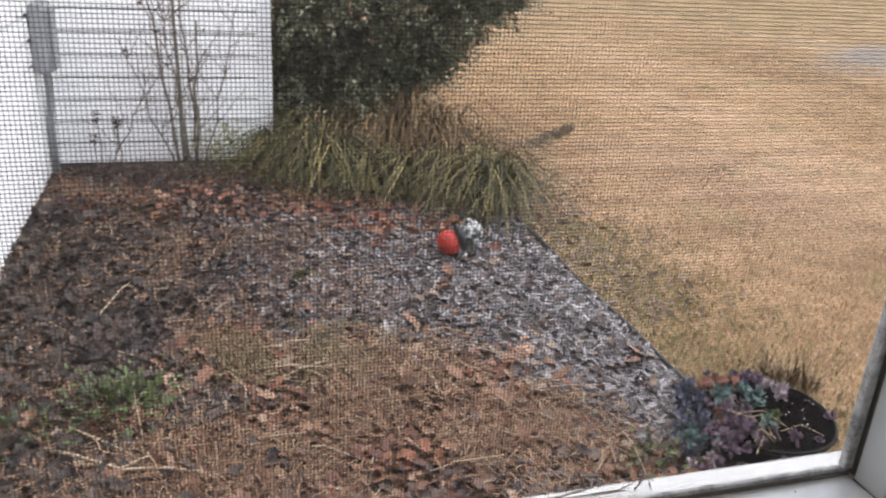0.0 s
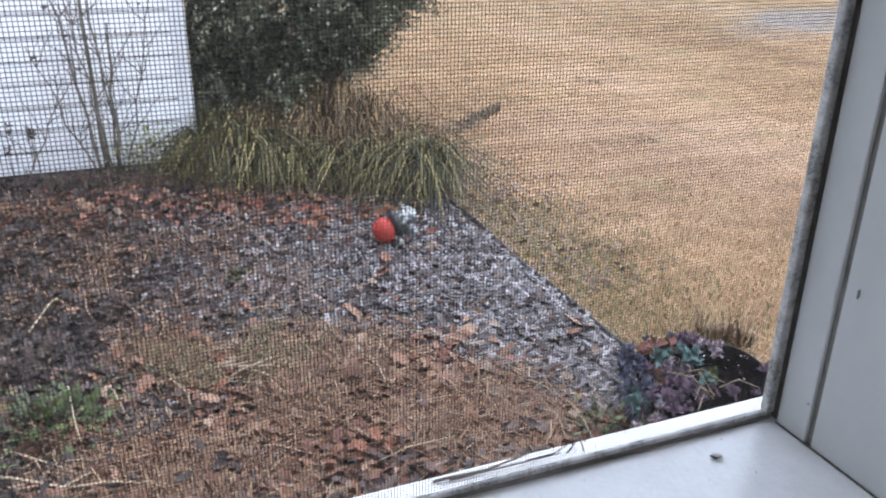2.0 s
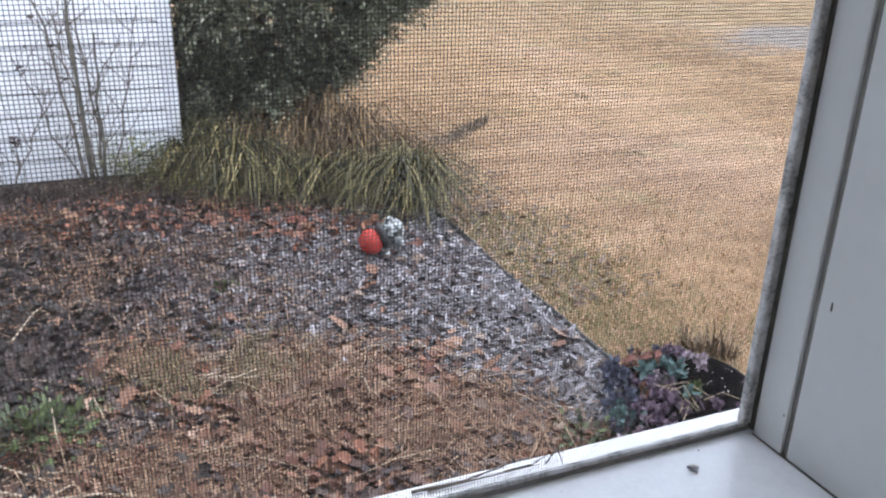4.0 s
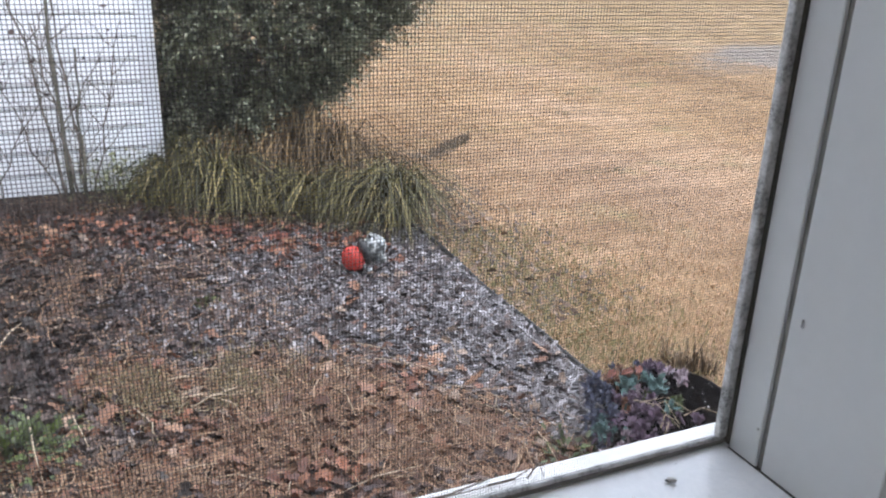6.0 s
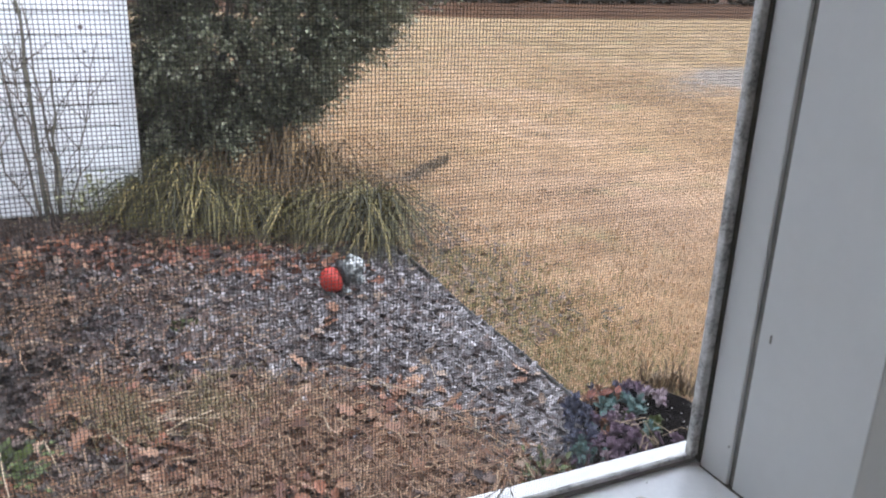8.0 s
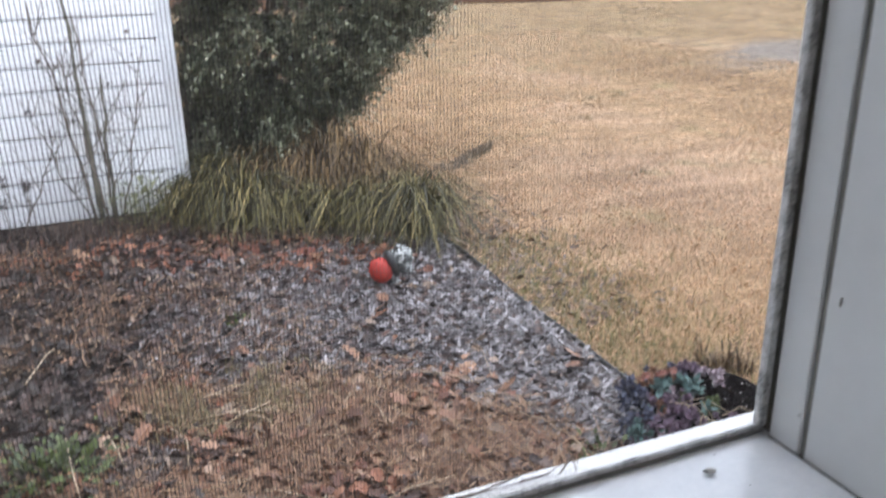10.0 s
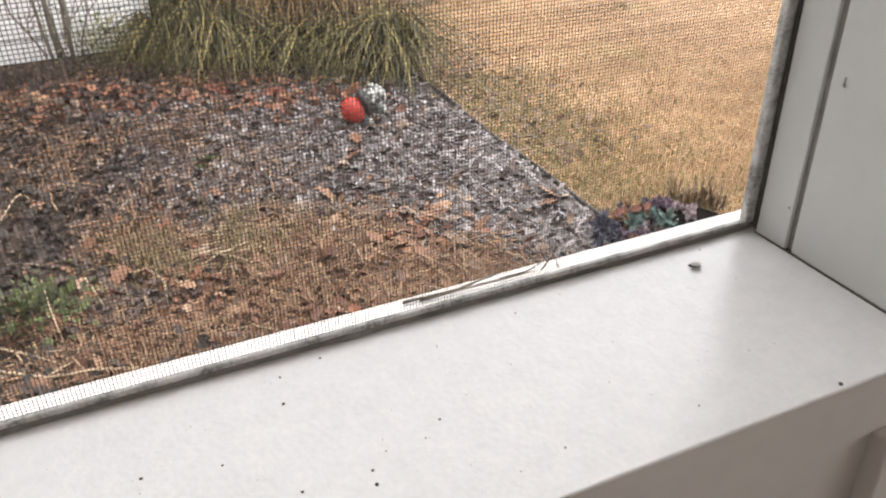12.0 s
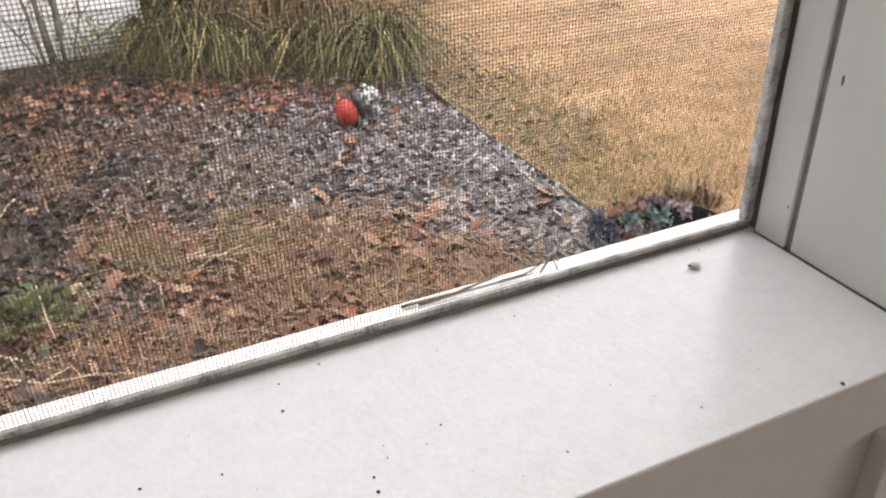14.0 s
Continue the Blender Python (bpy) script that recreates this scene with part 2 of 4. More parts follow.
def lawn_material():
    """Dormant lawn: tan with broad paler and browner patches, greener by the bed's edge."""
    m = bpy.data.materials.new("dormant_lawn")
    m.use_nodes = True
    n, l = m.node_tree.nodes, m.node_tree.links
    b = n["Principled BSDF"]
    tc = n.new("ShaderNodeTexCoord")
    def noise_of(scale, detail=5, stretch=None):
        t = n.new("ShaderNodeTexNoise")
        t.inputs["Scale"].default_value, t.inputs["Detail"].default_value = scale, detail
        if stretch:
            mp = n.new("ShaderNodeMapping")
            mp.inputs["Scale"].default_value, mp.inputs["Rotation"].default_value = stretch, (0, 0, radians(25))
            l.new(tc.outputs["Object"], mp.inputs["Vector"])
            l.new(mp.outputs["Vector"], t.inputs["Vector"])
        else:
            l.new(tc.outputs["Object"], t.inputs["Vector"])
        return t.outputs["Fac"]
    def ramp(fac, stops):
        r = n.new("ShaderNodeValToRGB")
        while len(r.color_ramp.elements) < len(stops):
            r.color_ramp.elements.new(0.5)
        for e, (p, c) in zip(r.color_ramp.elements, stops):
            e.position, e.color = p, (*c, 1)
        l.new(fac, r.inputs["Fac"])
        return r.outputs["Color"]
    def mixc(fac, a, c, kind="MIX"):
        x = n.new("ShaderNodeMix")
        x.data_type, x.blend_type = "RGBA", kind
        if isinstance(fac, float):
            x.inputs["Factor"].default_value = fac
        else:
            l.new(fac, x.inputs["Factor"])
        l.new(a, x.inputs[6])
        l.new(c, x.inputs[7])
        return x.outputs[2]
    broad = ramp(noise_of(0.55, 5, (1.0, 0.45, 1)), [(0.36, (0.235, 0.150, 0.078)), (0.46, (0.33, 0.224, 0.125)), (0.54, (0.38, 0.262, 0.155)), (0.64, (0.49, 0.352, 0.245))])
    clump = ramp(noise_of(7, 6), [(0.32, (0.62, 0.58, 0.5)), (0.6, (1.0, 1.0, 1.0))])
    grain = ramp(noise_of(70, 4), [(0.3, (0.5, 0.48, 0.42)), (0.65, (1.1, 1.1, 1.1))])
    c = mixc(0.8, mixc(0.75, broad, clump, "MULTIPLY"), grain, "MULTIPLY")
    sep, far = n.new("ShaderNodeSeparateXYZ"), n.new("ShaderNodeMapRange")
    l.new(tc.outputs["Object"], sep.inputs["Vector"])
    l.new(sep.outputs["Y"], far.inputs["Value"])
    for key, value in (("From Min", 4.5), ("From Max", 12.0), ("To Min", 0.0), ("To Max", 0.8)):
        far.inputs[key].default_value = value
    olive = ramp(noise_of(3.0, 5), [(0.35, (0.145, 0.094, 0.045)), (0.5, (0.19, 0.136, 0.064)), (0.65, (0.255, 0.172, 0.092))])
    c = mixc(far.outputs["Result"], c, olive)
    def patch(centre, turn, size, wobble, inner, outer, most):
        """A soft patch of the lawn with a ragged outline: 0 outside, most inside."""
        mp, gap, wob, rng_ = n.new("ShaderNodeMapping"), n.new("ShaderNodeVectorMath"), n.new("ShaderNodeMath"), n.new("ShaderNodeMapRange")
        mp.vector_type = "TEXTURE"
        mp.inputs["Location"].default_value, mp.inputs["Rotation"].default_value, mp.inputs["Scale"].default_value = (*centre, 0.0), (0, 0, radians(turn)), (*size, 1000.0)
        gap.operation, wob.operation = "LENGTH", "MULTIPLY_ADD"
        wob.inputs[1].default_value = wobble[1]
        l.new(tc.outputs["Object"], mp.inputs["Vector"])
        l.new(mp.outputs["Vector"], gap.inputs[0])
        l.new(noise_of(wobble[0], 6), wob.inputs[0])
        l.new(gap.outputs["Value"], wob.inputs[2])
        l.new(wob.outputs[0], rng_.inputs["Value"])
        for key, value in (("From Min", inner), ("From Max", outer), ("To Min", most), ("To Max", 0.0)):
            rng_.inputs[key].default_value = value
        return rng_.outputs["Result"]
    # a worn pale patch, dull thatch streaks lying across the lawn, and a wet grey hollow
    worn = patch((3.15, 4.0), 0, (1.6, 1.4), (1.1, 1.4), 0.75, 2.05, 0.35)
    wet = patch((9.3, 9.35), 33, (2.5, 0.85), (2.2, 1.6), 1.3, 1.9, 0.8)
    c = mixc(worn, c, ramp(noise_of(38, 4), [(0.3, (0.34, 0.235, 0.165)), (0.6, (0.60, 0.45, 0.345))]))
    streak = ramp(noise_of(2.4, 6, (0.55, 1.6, 1)), [(0.40, (0.60, 0.51, 0.43)), (0.54, (1.05, 1.0, 0.95)), (0.66, (1.18, 1.11, 1.05))])
    c = mixc(0.55, c, streak, "MULTIPLY")
    c = mixc(wet, c, ramp(noise_of(9, 5), [(0.36, (0.095, 0.082, 0.070)), (0.62, (0.190, 0.174, 0.160))]))
    green = ramp(noise_of(1.3, 4), [(0.60, (0, 0, 0)), (0.72, (0.6, 0.6, 0.6))])
    gcol = ramp(noise_of(30, 4), [(0.3, (0.12, 0.105, 0.04)), (0.7, (0.25, 0.22, 0.10))])
    c = mixc(green, c, gcol)
    l.new(c, b.inputs["Base Color"])
    b.inputs["Roughness"].default_value = 0.9
    b.inputs["Specular IOR Level"].default_value = 0.2
    bp = n.new("ShaderNodeBump")
    bp.inputs["Strength"].default_value, bp.inputs["Distance"].default_value = 0.7, 0.03
    l.new(noise_of(45, 6), bp.inputs["Height"])
    l.new(bp.outputs["Normal"], b.inputs["Normal"])
    return m


M_LAWN = lawn_material()


# ---- building helpers ----
def mesh_of(name, verts, faces, material, smooth=False):
    me = bpy.data.meshes.new(name)
    me.from_pydata([tuple(v) for v in verts], [], [tuple(f) for f in faces])
    for m in (material if isinstance(material, (list, tuple)) else [material]):
        me.materials.append(m)
    if smooth:
        me.polygons.foreach_set("use_smooth", [True] * len(me.polygons))
    me.update()
    return me


def part(name, bm, material, parent, label=""):
    """One mesh from a bmesh (or a ready mesh) as a child of a thing or a part."""
    if isinstance(bm, bpy.types.Mesh):
        me = bm
    else:
        me = bpy.data.meshes.new(name)
        bm.to_mesh(me)
        bm.free()
        me.materials.append(material)
    ob = new(name, me)
    ob.parent = parent
    return tagged(ob, label)


def thing(name, label, category, at=(0, 0, 0), group="", kind=""):
    ob = new(name)
    ob.location = at
    return tagged(ob, label, category, group, kind)


def box(x0, x1, y0, y1, z0, z1, bevel=0.0, bm=None):
    bm = bm or bmesh.new()
    made = bmesh.ops.create_cube(bm, size=1, matrix=Matrix.LocRotScale(((x0 + x1) / 2, (y0 + y1) / 2, (z0 + z1) / 2), None, (x1 - x0, y1 - y0, z1 - z0)))
    if bevel:
        edges = {e for v in made["verts"] for e in v.link_edges}
        bmesh.ops.bevel(bm, geom=list(edges), offset=bevel, segments=2, affect="EDGES", profile=0.5)
    return bm


def solid(name, bm, material, label="", category="", kind="structure"):
    me = bpy.data.meshes.new(name)
    bm.to_mesh(me)
    bm.free()
    me.materials.append(material)
    return tagged(new(name, me), label, category, "", kind)


def tube(points, r0, r1, sides=6):
    """A tapered tube along points: verts and faces."""
    verts, faces = [], []
    k = len(points)
    for i, p in enumerate(points):
        p = Vector(p)
        d = Vector(points[min(i + 1, k - 1)]) - Vector(points[max(i - 1, 0)])
        q = d.to_track_quat("Z", "Y")
        r = r0 + (r1 - r0) * i / (k - 1)
        for j in range(sides):
            a = 2 * math.pi * j / sides
            verts.append(p + q @ Vector((r * math.cos(a), r * math.sin(a), 0)))
    for i in range(k - 1):
        for j in range(sides):
            a, b = i * sides + j, i * sides + (j + 1) % sides
            faces.append((a, b, b + sides, a + sides))
    faces.append(tuple(range(sides - 1, -1, -1)))
    faces.append(tuple(range((k - 1) * sides, k * sides)))
    return verts, faces


def join(chunks):
    verts, faces = [], []
    for v, f in chunks:
        o = len(verts)
        verts.extend(v)
        faces.extend([tuple(i + o for i in q) for q in f])
    return verts, faces


def ground_z(x, y):
    return 0.012 * noise.noise((x * 2.3, y * 2.3, 3.1)) + 0.008 * noise.noise((x * 9, y * 9, 7.7))


LEAF_OUTLINE = ((0.0, 0.04), (0.18, 0.30), (0.34, 0.17), (0.52, 0.36), (0.68, 0.20), (0.83, 0.26), (1.0, 0.0))


def leaf_shape(rng, size, lobed=True):
    """One fallen leaf, folded along its rib and curled: verts and faces."""
    curl, fold, twist = rng.uniform(-0.6, 0.9), rng.uniform(-0.15, 0.7), rng.uniform(-0.5, 0.5)
    rib, left, right = [], [], []
    for s, w in LEAF_OUTLINE:
        if not lobed:
            w = 0.27 * math.sin(math.pi * min(1, s * 0.96 + 0.04))
        w *= rng.uniform(0.8, 1.2)
        z = curl * (s - 0.5) ** 2
        rib.append(Vector(((s - 0.5), 0, z)))
        left.append(Vector((s - 0.5, w, z + fold * w + twist * (s - 0.5) * w)))
        right.append(Vector((s - 0.5, -w, z + fold * w - twist * (s - 0.5) * w)))
    k = len(rib)
    verts = [v * size for v in rib + left + right]
    faces = []
    for i in range(k - 1):
        faces.append((i, i + 1, k + i + 1, k + i))
        faces.append((i + 1, i, 2 * k + i, 2 * k + i + 1))
    return verts, faces


def scatter_leaves(name, label, n, sampler, sizes, material, seed, lift=0.02, tilt=0.5, lobed=True, base=ground_z):
    rng = random.Random(seed)
    shapes = [leaf_shape(rng, 1.0, lobed) for _ in range(14)]
    verts, faces = [], []
    for _ in range(n):
        x, y = sampler(rng)
        sv, sf = rng.choice(shapes)
        m = pose(x, y, base(x, y) + rng.uniform(0.004, lift), degrees_n(rng, tilt), degrees_n(rng, tilt), rng.uniform(0, 360)) @ Matrix.Scale(rng.uniform(*sizes), 4)
        o = len(verts)
        verts.extend([m @ v for v in sv])
        faces.extend([tuple(i + o for i in f) for f in sf])
    return tagged(new(name, mesh_of(name, verts, faces, material)), label, "leaf litter", "", "stuff")


def degrees_n(rng, tilt):
    return rng.gauss(0, math.degrees(tilt))


def scatter_chips(name, label, n, sampler, material, seed, long=(0.012, 0.045), wide=(0.004, 0.012), base=ground_z):
    rng = random.Random(seed)
    verts, faces = [], []
    for _ in range(n):
        x, y = sampler(rng)
        a, b, c = rng.uniform(*long) / 2, rng.uniform(*wide) / 2, rng.uniform(0.0015, 0.004)
        m = pose(x, y, base(x, y) + rng.uniform(0.0, 0.014), degrees_n(rng, 0.3), degrees_n(rng, 0.3), rng.uniform(0, 360))
        o = len(verts)
        k = rng.uniform(0.4, 0.9)
        for p in ((-a, -b * k, 0), (a, -b, 0), (a * k, b, 0), (-a, b, 0), (-a, -b * k, c), (a * 0.9, -b, c), (a * k, b, c * 1.6), (-a * 0.9, b, c)):
            verts.append(m @ Vector(p))
        faces.extend([(o + 4, o + 5, o + 6, o + 7), (o, o + 1, o + 5, o + 4), (o + 1, o + 2, o + 6, o + 5), (o + 2, o + 3, o + 7, o + 6), (o + 3, o, o + 4, o + 7)])
    return tagged(new(name, mesh_of(name, verts, faces, material)), label, "mulch", "", "stuff")


def blade(rng, base, az, length, rise, width, seg=6, droop=1.0):
    """One arching strap blade."""
    d, side = Vector((math.cos(az), math.sin(az), 0)), Vector((-math.sin(az), math.cos(az), 0))
    verts, faces = [], []
    reach = length * rng.uniform(0.55, 0.8)
    sway = rng.uniform(-0.12, 0.12)
    for i in range(seg + 1):
        s = i / seg
        p = Vector(base) + d * reach * s ** 1.15 + side * sway * s * s * length + Vector((0, 0, rise * (2.6 * s - (1.35 + droop) * s * s + 0.25 * s ** 3)))
        p.z = max(p.z, base[2] + 0.004 + 0.01 * s)
        w = width * (1 - s) ** 0.5 * 0.5 + 0.0006
        verts += [p - side * w, p + side * w + Vector((0, 0, w * 0.5))]
        if i:
            o = 2 * i
            faces.append((o - 2, o - 1, o + 1, o))
    return verts, faces


# ---- the window and the porch ----
ZS, DEEP, FRONT, WIN = 1.20, 0.113, 0.0935, -0.84
wall_front = thing("wall_front", "white painted porch knee wall and header around the screened window", "wall", kind="structure")
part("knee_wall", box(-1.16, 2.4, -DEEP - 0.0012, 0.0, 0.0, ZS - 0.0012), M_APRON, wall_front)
part("pier", box(-1.16, WIN, -DEEP, 0.0, ZS - 0.0025, 2.7), M_PORCH, wall_front)
part("header", box(WIN, 2.4, -DEEP, 0.0, 2.25, 2.7), M_PORCH, wall_front)
part("end_pier", box(1.9, 2.4, -DEEP, 0.0, ZS - 0.0025, 2.25), M_PORCH, wall_front)
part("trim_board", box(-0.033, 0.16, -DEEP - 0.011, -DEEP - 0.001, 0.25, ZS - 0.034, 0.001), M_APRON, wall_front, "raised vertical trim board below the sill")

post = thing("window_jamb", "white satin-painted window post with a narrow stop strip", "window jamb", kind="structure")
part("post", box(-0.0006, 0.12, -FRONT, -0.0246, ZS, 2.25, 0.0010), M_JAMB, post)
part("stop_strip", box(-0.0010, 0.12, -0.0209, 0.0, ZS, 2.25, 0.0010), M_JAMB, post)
# added filler, dark so that no bright lawn leaks past the gasket
part("outer_edge", box(0.001, 0.12, 0.0005, 0.010, ZS, 2.25), M_GROOVE, post, "dark edge added to close the gap behind the gasket")
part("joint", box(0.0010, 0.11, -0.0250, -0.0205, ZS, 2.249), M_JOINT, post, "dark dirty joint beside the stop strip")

sill = thing("window_sill", "glossy white painted wooden window sill with dirt specks", "window sill", kind="structure")
part("sill_board", box(WIN, 0.119, -DEEP - 0.001, 0.006, ZS - 0.0025, ZS, 0.0008), M_SILL, sill)
part("caulk_line", box(-0.0016, 0.0008, -FRONT + 0.001, 0.0, ZS - 0.001, ZS + 0.0006), M_GROOVE, sill, "dark dirt line where sill meets post")
part("outer_ledge", box(WIN, 0.02, 0.0062, 0.0262, ZS - 0.035, ZS - 0.0012, 0.002), M_LEDGE, sill, "weathered white outer ledge")

screen = thing("window_screen", "charcoal insect screen in a thin weathered aluminium frame", "window screen")
part("bottom_rail", box(WIN, -0.0005, 0.0046, 0.0080, ZS + 0.0002, ZS + 0.0050, 0.0008), M_RAIL, screen)
part("front_strip", box(WIN, -0.0005, 0.0040, 0.0052, ZS + 0.0001, ZS + 0.0027, 0.0004), M_JOINT, screen, "dark strip along the sill below the rail")
part("side_rail", box(-0.0064, -0.0008, 0.0026, 0.0078, ZS + 0.0051, 2.245, 0.0010), M_RAIL, screen)
part("gasket", box(-0.0008, 0.0010, 0.0006, 0.0072, ZS + 0.0040, 2.245), M_GROOVE, screen, "black gasket between screen frame and post")
part("left_rail", box(WIN, WIN + 0.007, 0.0035, 0.0095, ZS + 0.0088, 2.245, 0.0012), M_RAIL, screen)
part("top_rail", box(WIN + 0.007, -0.0075, 0.0035, 0.0095, 2.238, 2.245, 0.0012), M_RAIL, screen)


def screen_wires():
    """The woven wires of the screen, each a thin bar."""
    verts, faces = [], []
    pitch, r, y = 0.00155, 0.00015, 0.0066
    x0, x1, z0, z1 = WIN + 0.005, -0.003, ZS + 0.002, 2.24
    def bar(a, b, u, w):
        o = len(verts)
        for p in (a, b):
            verts.extend([p + u, p + w, p - u, p - w])
        faces.extend([(o + i, o + (i + 1) % 4, o + 4 + (i + 1) % 4, o + 4 + i) for i in range(4)])
    for i in range(int((x1 - x0) / pitch)):
        x = x0 + i * pitch
        bar(Vector((x, y, z0)), Vector((x, y, z1)), Vector((r, 0, 0)), Vector((0, r, 0)))
    for i in range(int((z1 - z0) / pitch)):
        z = z0 + i * pitch
        bar(Vector((x0, y, z)), Vector((x1, y, z)), Vector((0, 0, r)), Vector((0, r, 0)))
    return mesh_of("wire_mesh", verts, faces, M_MESH)


tagged(part("wire_mesh", screen_wires(), None, screen, "fine charcoal woven wire"), kind="stuff")

# porch room behind the camera, unseen; its east opening is added for fill light
floor = solid("floor", box(-1.3, 2.5, -3.1, -DEEP, 0.15, 0.25), M_FLOOR, "plain grey porch floor", "floor")
ceiling = solid("ceiling", box(-1.3, 2.5, -3.1, 0.05, 2.7, 2.8), M_PORCH, "plain white porch ceiling", "ceiling")
solid("wall_back", box(-1.3, 2.5, -3.2, -3.1, 0.25, 2.7), M_PORCH, "plain porch back wall", "wall")
solid("wall_west", box(-1.3, -1.162, -3.1, 0.0, 0.25, 2.7), M_PORCH, "plain porch side wall", "wall")
bm = box(2.4, 2.5, -3.1, 0.0, 0.25, 1.17)
box(2.4, 2.5, -3.1, 0.0, 2.25, 2.7, bm=bm)
box(2.4, 2.5, -3.1, -2.7, 1.17, 2.25, bm=bm)
box(2.4, 2.5, -0.4, 0.0, 1.17, 2.25, bm=bm)
solid("wall_east", bm, M_PORCH, "plain unseen porch end wall with a wide opening added to let in light", "wall")

# ---- house walls round the bed ----
WX, WY, CX, COURSE = -1.161, 4.744, 0.10, 0.127


def plank_mesh(length):
    """One lap of vinyl siding along x, its face to -y."""
    prof = ((0.008, 0.0), (-0.022, 0.0), (-0.0226, 0.004), (-0.021, 0.03), (-0.018, 0.099), (-0.005, 0.108), (0.008, 0.111), (0.008, COURSE))
    k = len(prof)
    verts = [(x, y, z) for x in (0.0, length) for y, z in prof]
    faces = [(i, (i + 1) % k, (i + 1) % k + k, i + k) for i in range(k)]
    return mesh_of("siding_plank", verts, faces, M_SIDING)


wall_north = thing("wall_north", "white horizontal vinyl siding wall of the house wing", "wall", kind="structure")
part("wall_core", box(WX, CX - 0.012, WY + 0.009, WY + 0.15, 0.024, 2.9), M_TRIM, wall_north)
part("foundation", box(WX, CX - 0.02, WY + 0.02, WY + 0.14, -0.1, 0.023), M_BLOCK, wall_north, "dark foundation strip below the siding")
part("corner_post", box(CX - 0.09, CX + 0.002, WY - 0.025, WY + 0.075, 0.022, 2.9, 0.003), M_TRIM, wall_north, "white vinyl corner trim")
wall_left = thing("wall_left", "white horizontal vinyl siding wall beside the bed", "wall", kind="structure")
part("wall_core", box(WX - 0.14, WX - 0.009, 0.0, WY + 0.15, 0.024, 2.9), M_TRIM, wall_left)
part("foundation", box(WX - 0.13, WX - 0.02, 0.0, WY, -0.1, 0.023), M_BLOCK, wall_left, "dark foundation strip below the siding")
part("corner_trim", box(WX - 0.008, WX + 0.028, WY - 0.028, WY + 0.008, 0.024, 2.9, 0.002), M_TRIM, wall_left, "white inside-corner trim")
wall_side = thing("wall_side", "white siding side wall of the house wing", "wall", kind="structure")
part("wall_core", box(CX - 0.14, CX - 0.021, WY + 0.151, 9.0, 0.024, 2.9), M_TRIM, wall_side)
roof = solid("roof", box(WX - 0.14, CX + 0.02, WY - 0.02, 9.0, 2.9, 3.0), M_BLOCK, "plain flat roof closing the house wing", "roof")
solid("roof_strip", box(WX - 0.14, WX + 0.03, 0.05, WY - 0.02, 2.9, 3.0), M_BLOCK, "plain roof edge over the side wall", "roof")

# utility box in the corner
ubox = thing("utility_box", "grey rounded metal utility box with a conduit on the siding", "utility box", (WX + 0.02, WY - 0.30, 0))
bm = box(0.0, 0.10, -0.09, 0.09, 0.60, 0.96, 0.03)
part("body", bm, M_BOX, ubox)
part("cover", box(0.098, 0.112, -0.075, 0.075, 0.62, 0.94, 0.006), M_BOX, ubox, "grey box cover")
v, f = tube([(0.05, 0.0, 0.61), (0.05, 0.02, 0.52), (0.03, 0.06, 0.30), (0.03, 0.07, 0.02)], 0.022, 0.02, 10)
part("conduit", mesh_of("conduit", v, f, M_BOX, True), None, ubox, "grey conduit running to the ground")

# ---- ground ----
def ground_sheet():
    xs = sorted({*np.linspace(-4, 16, 60).round(3), -600, -150, -40, -12, 40, 120, 600})
    ys = sorted({*np.linspace(-4, 30, 90).round(3), -600, -150, -40, -12, 60, 150, 600})
    verts = [(x, y, -0.022 + (0.03 * noise.noise((x * 0.5, y * 0.5, 0.3)) if x > 2.2 else 0.0)) for y in ys for x in xs]
    w = len(xs)
    faces = [(j * w + i, j * w + i + 1, (j + 1) * w + i + 1, (j + 1) * w + i) for j in range(len(ys) - 1) for i in range(w - 1)]
    return mesh_of("ground", verts, faces, M_LAWN, True)


tagged(new("ground", ground_sheet()), "dormant tan lawn with faint green patches", "lawn", "", "structure")
EX = 1.262


def bed_sheet():
    xs, ys = np.linspace(WX, EX, 82), np.linspace(0.02, 4.9, 164)
    verts = [(x, y, ground_z(x, y)) for y in ys for x in xs]
    w = len(xs)
    faces = [(j * w + i, j * w + i + 1, (j + 1) * w + i + 1, (j + 1) * w + i) for j in range(len(ys) - 1) for i in range(w - 1)]
    return mesh_of("planting_bed", verts, faces, M_SOIL, True)


tagged(new("planting_bed", bed_sheet()), "damp dark soil of a mulched planting bed", "planting bed", "", "structure")

pts = [(EX + 0.02 * noise.noise((0, y * 1.7, 0)), y, 0.004) for y in np.linspace(0.02, 3.75, 40)]
verts, faces = [], []
for x, y, z in pts:
    verts += [(x - 0.006, y, -0.05), (x - 0.005, y, 0.015), (x + 0.003, y, 0.019), (x + 0.006, y, 0.013), (x + 0.007, y, -0.05)]
for i in range(len(pts) - 1):
    faces += [(5 * i + j, 5 * i + j + 1, 5 * i + 6 + j, 5 * i + 5 + j) for j in range(4)]
tagged(new("garden_edging", mesh_of("garden_edging", verts, faces, M_EDGE, True)), "thin black plastic edging between bed and lawn", "garden edging", "", "structure")

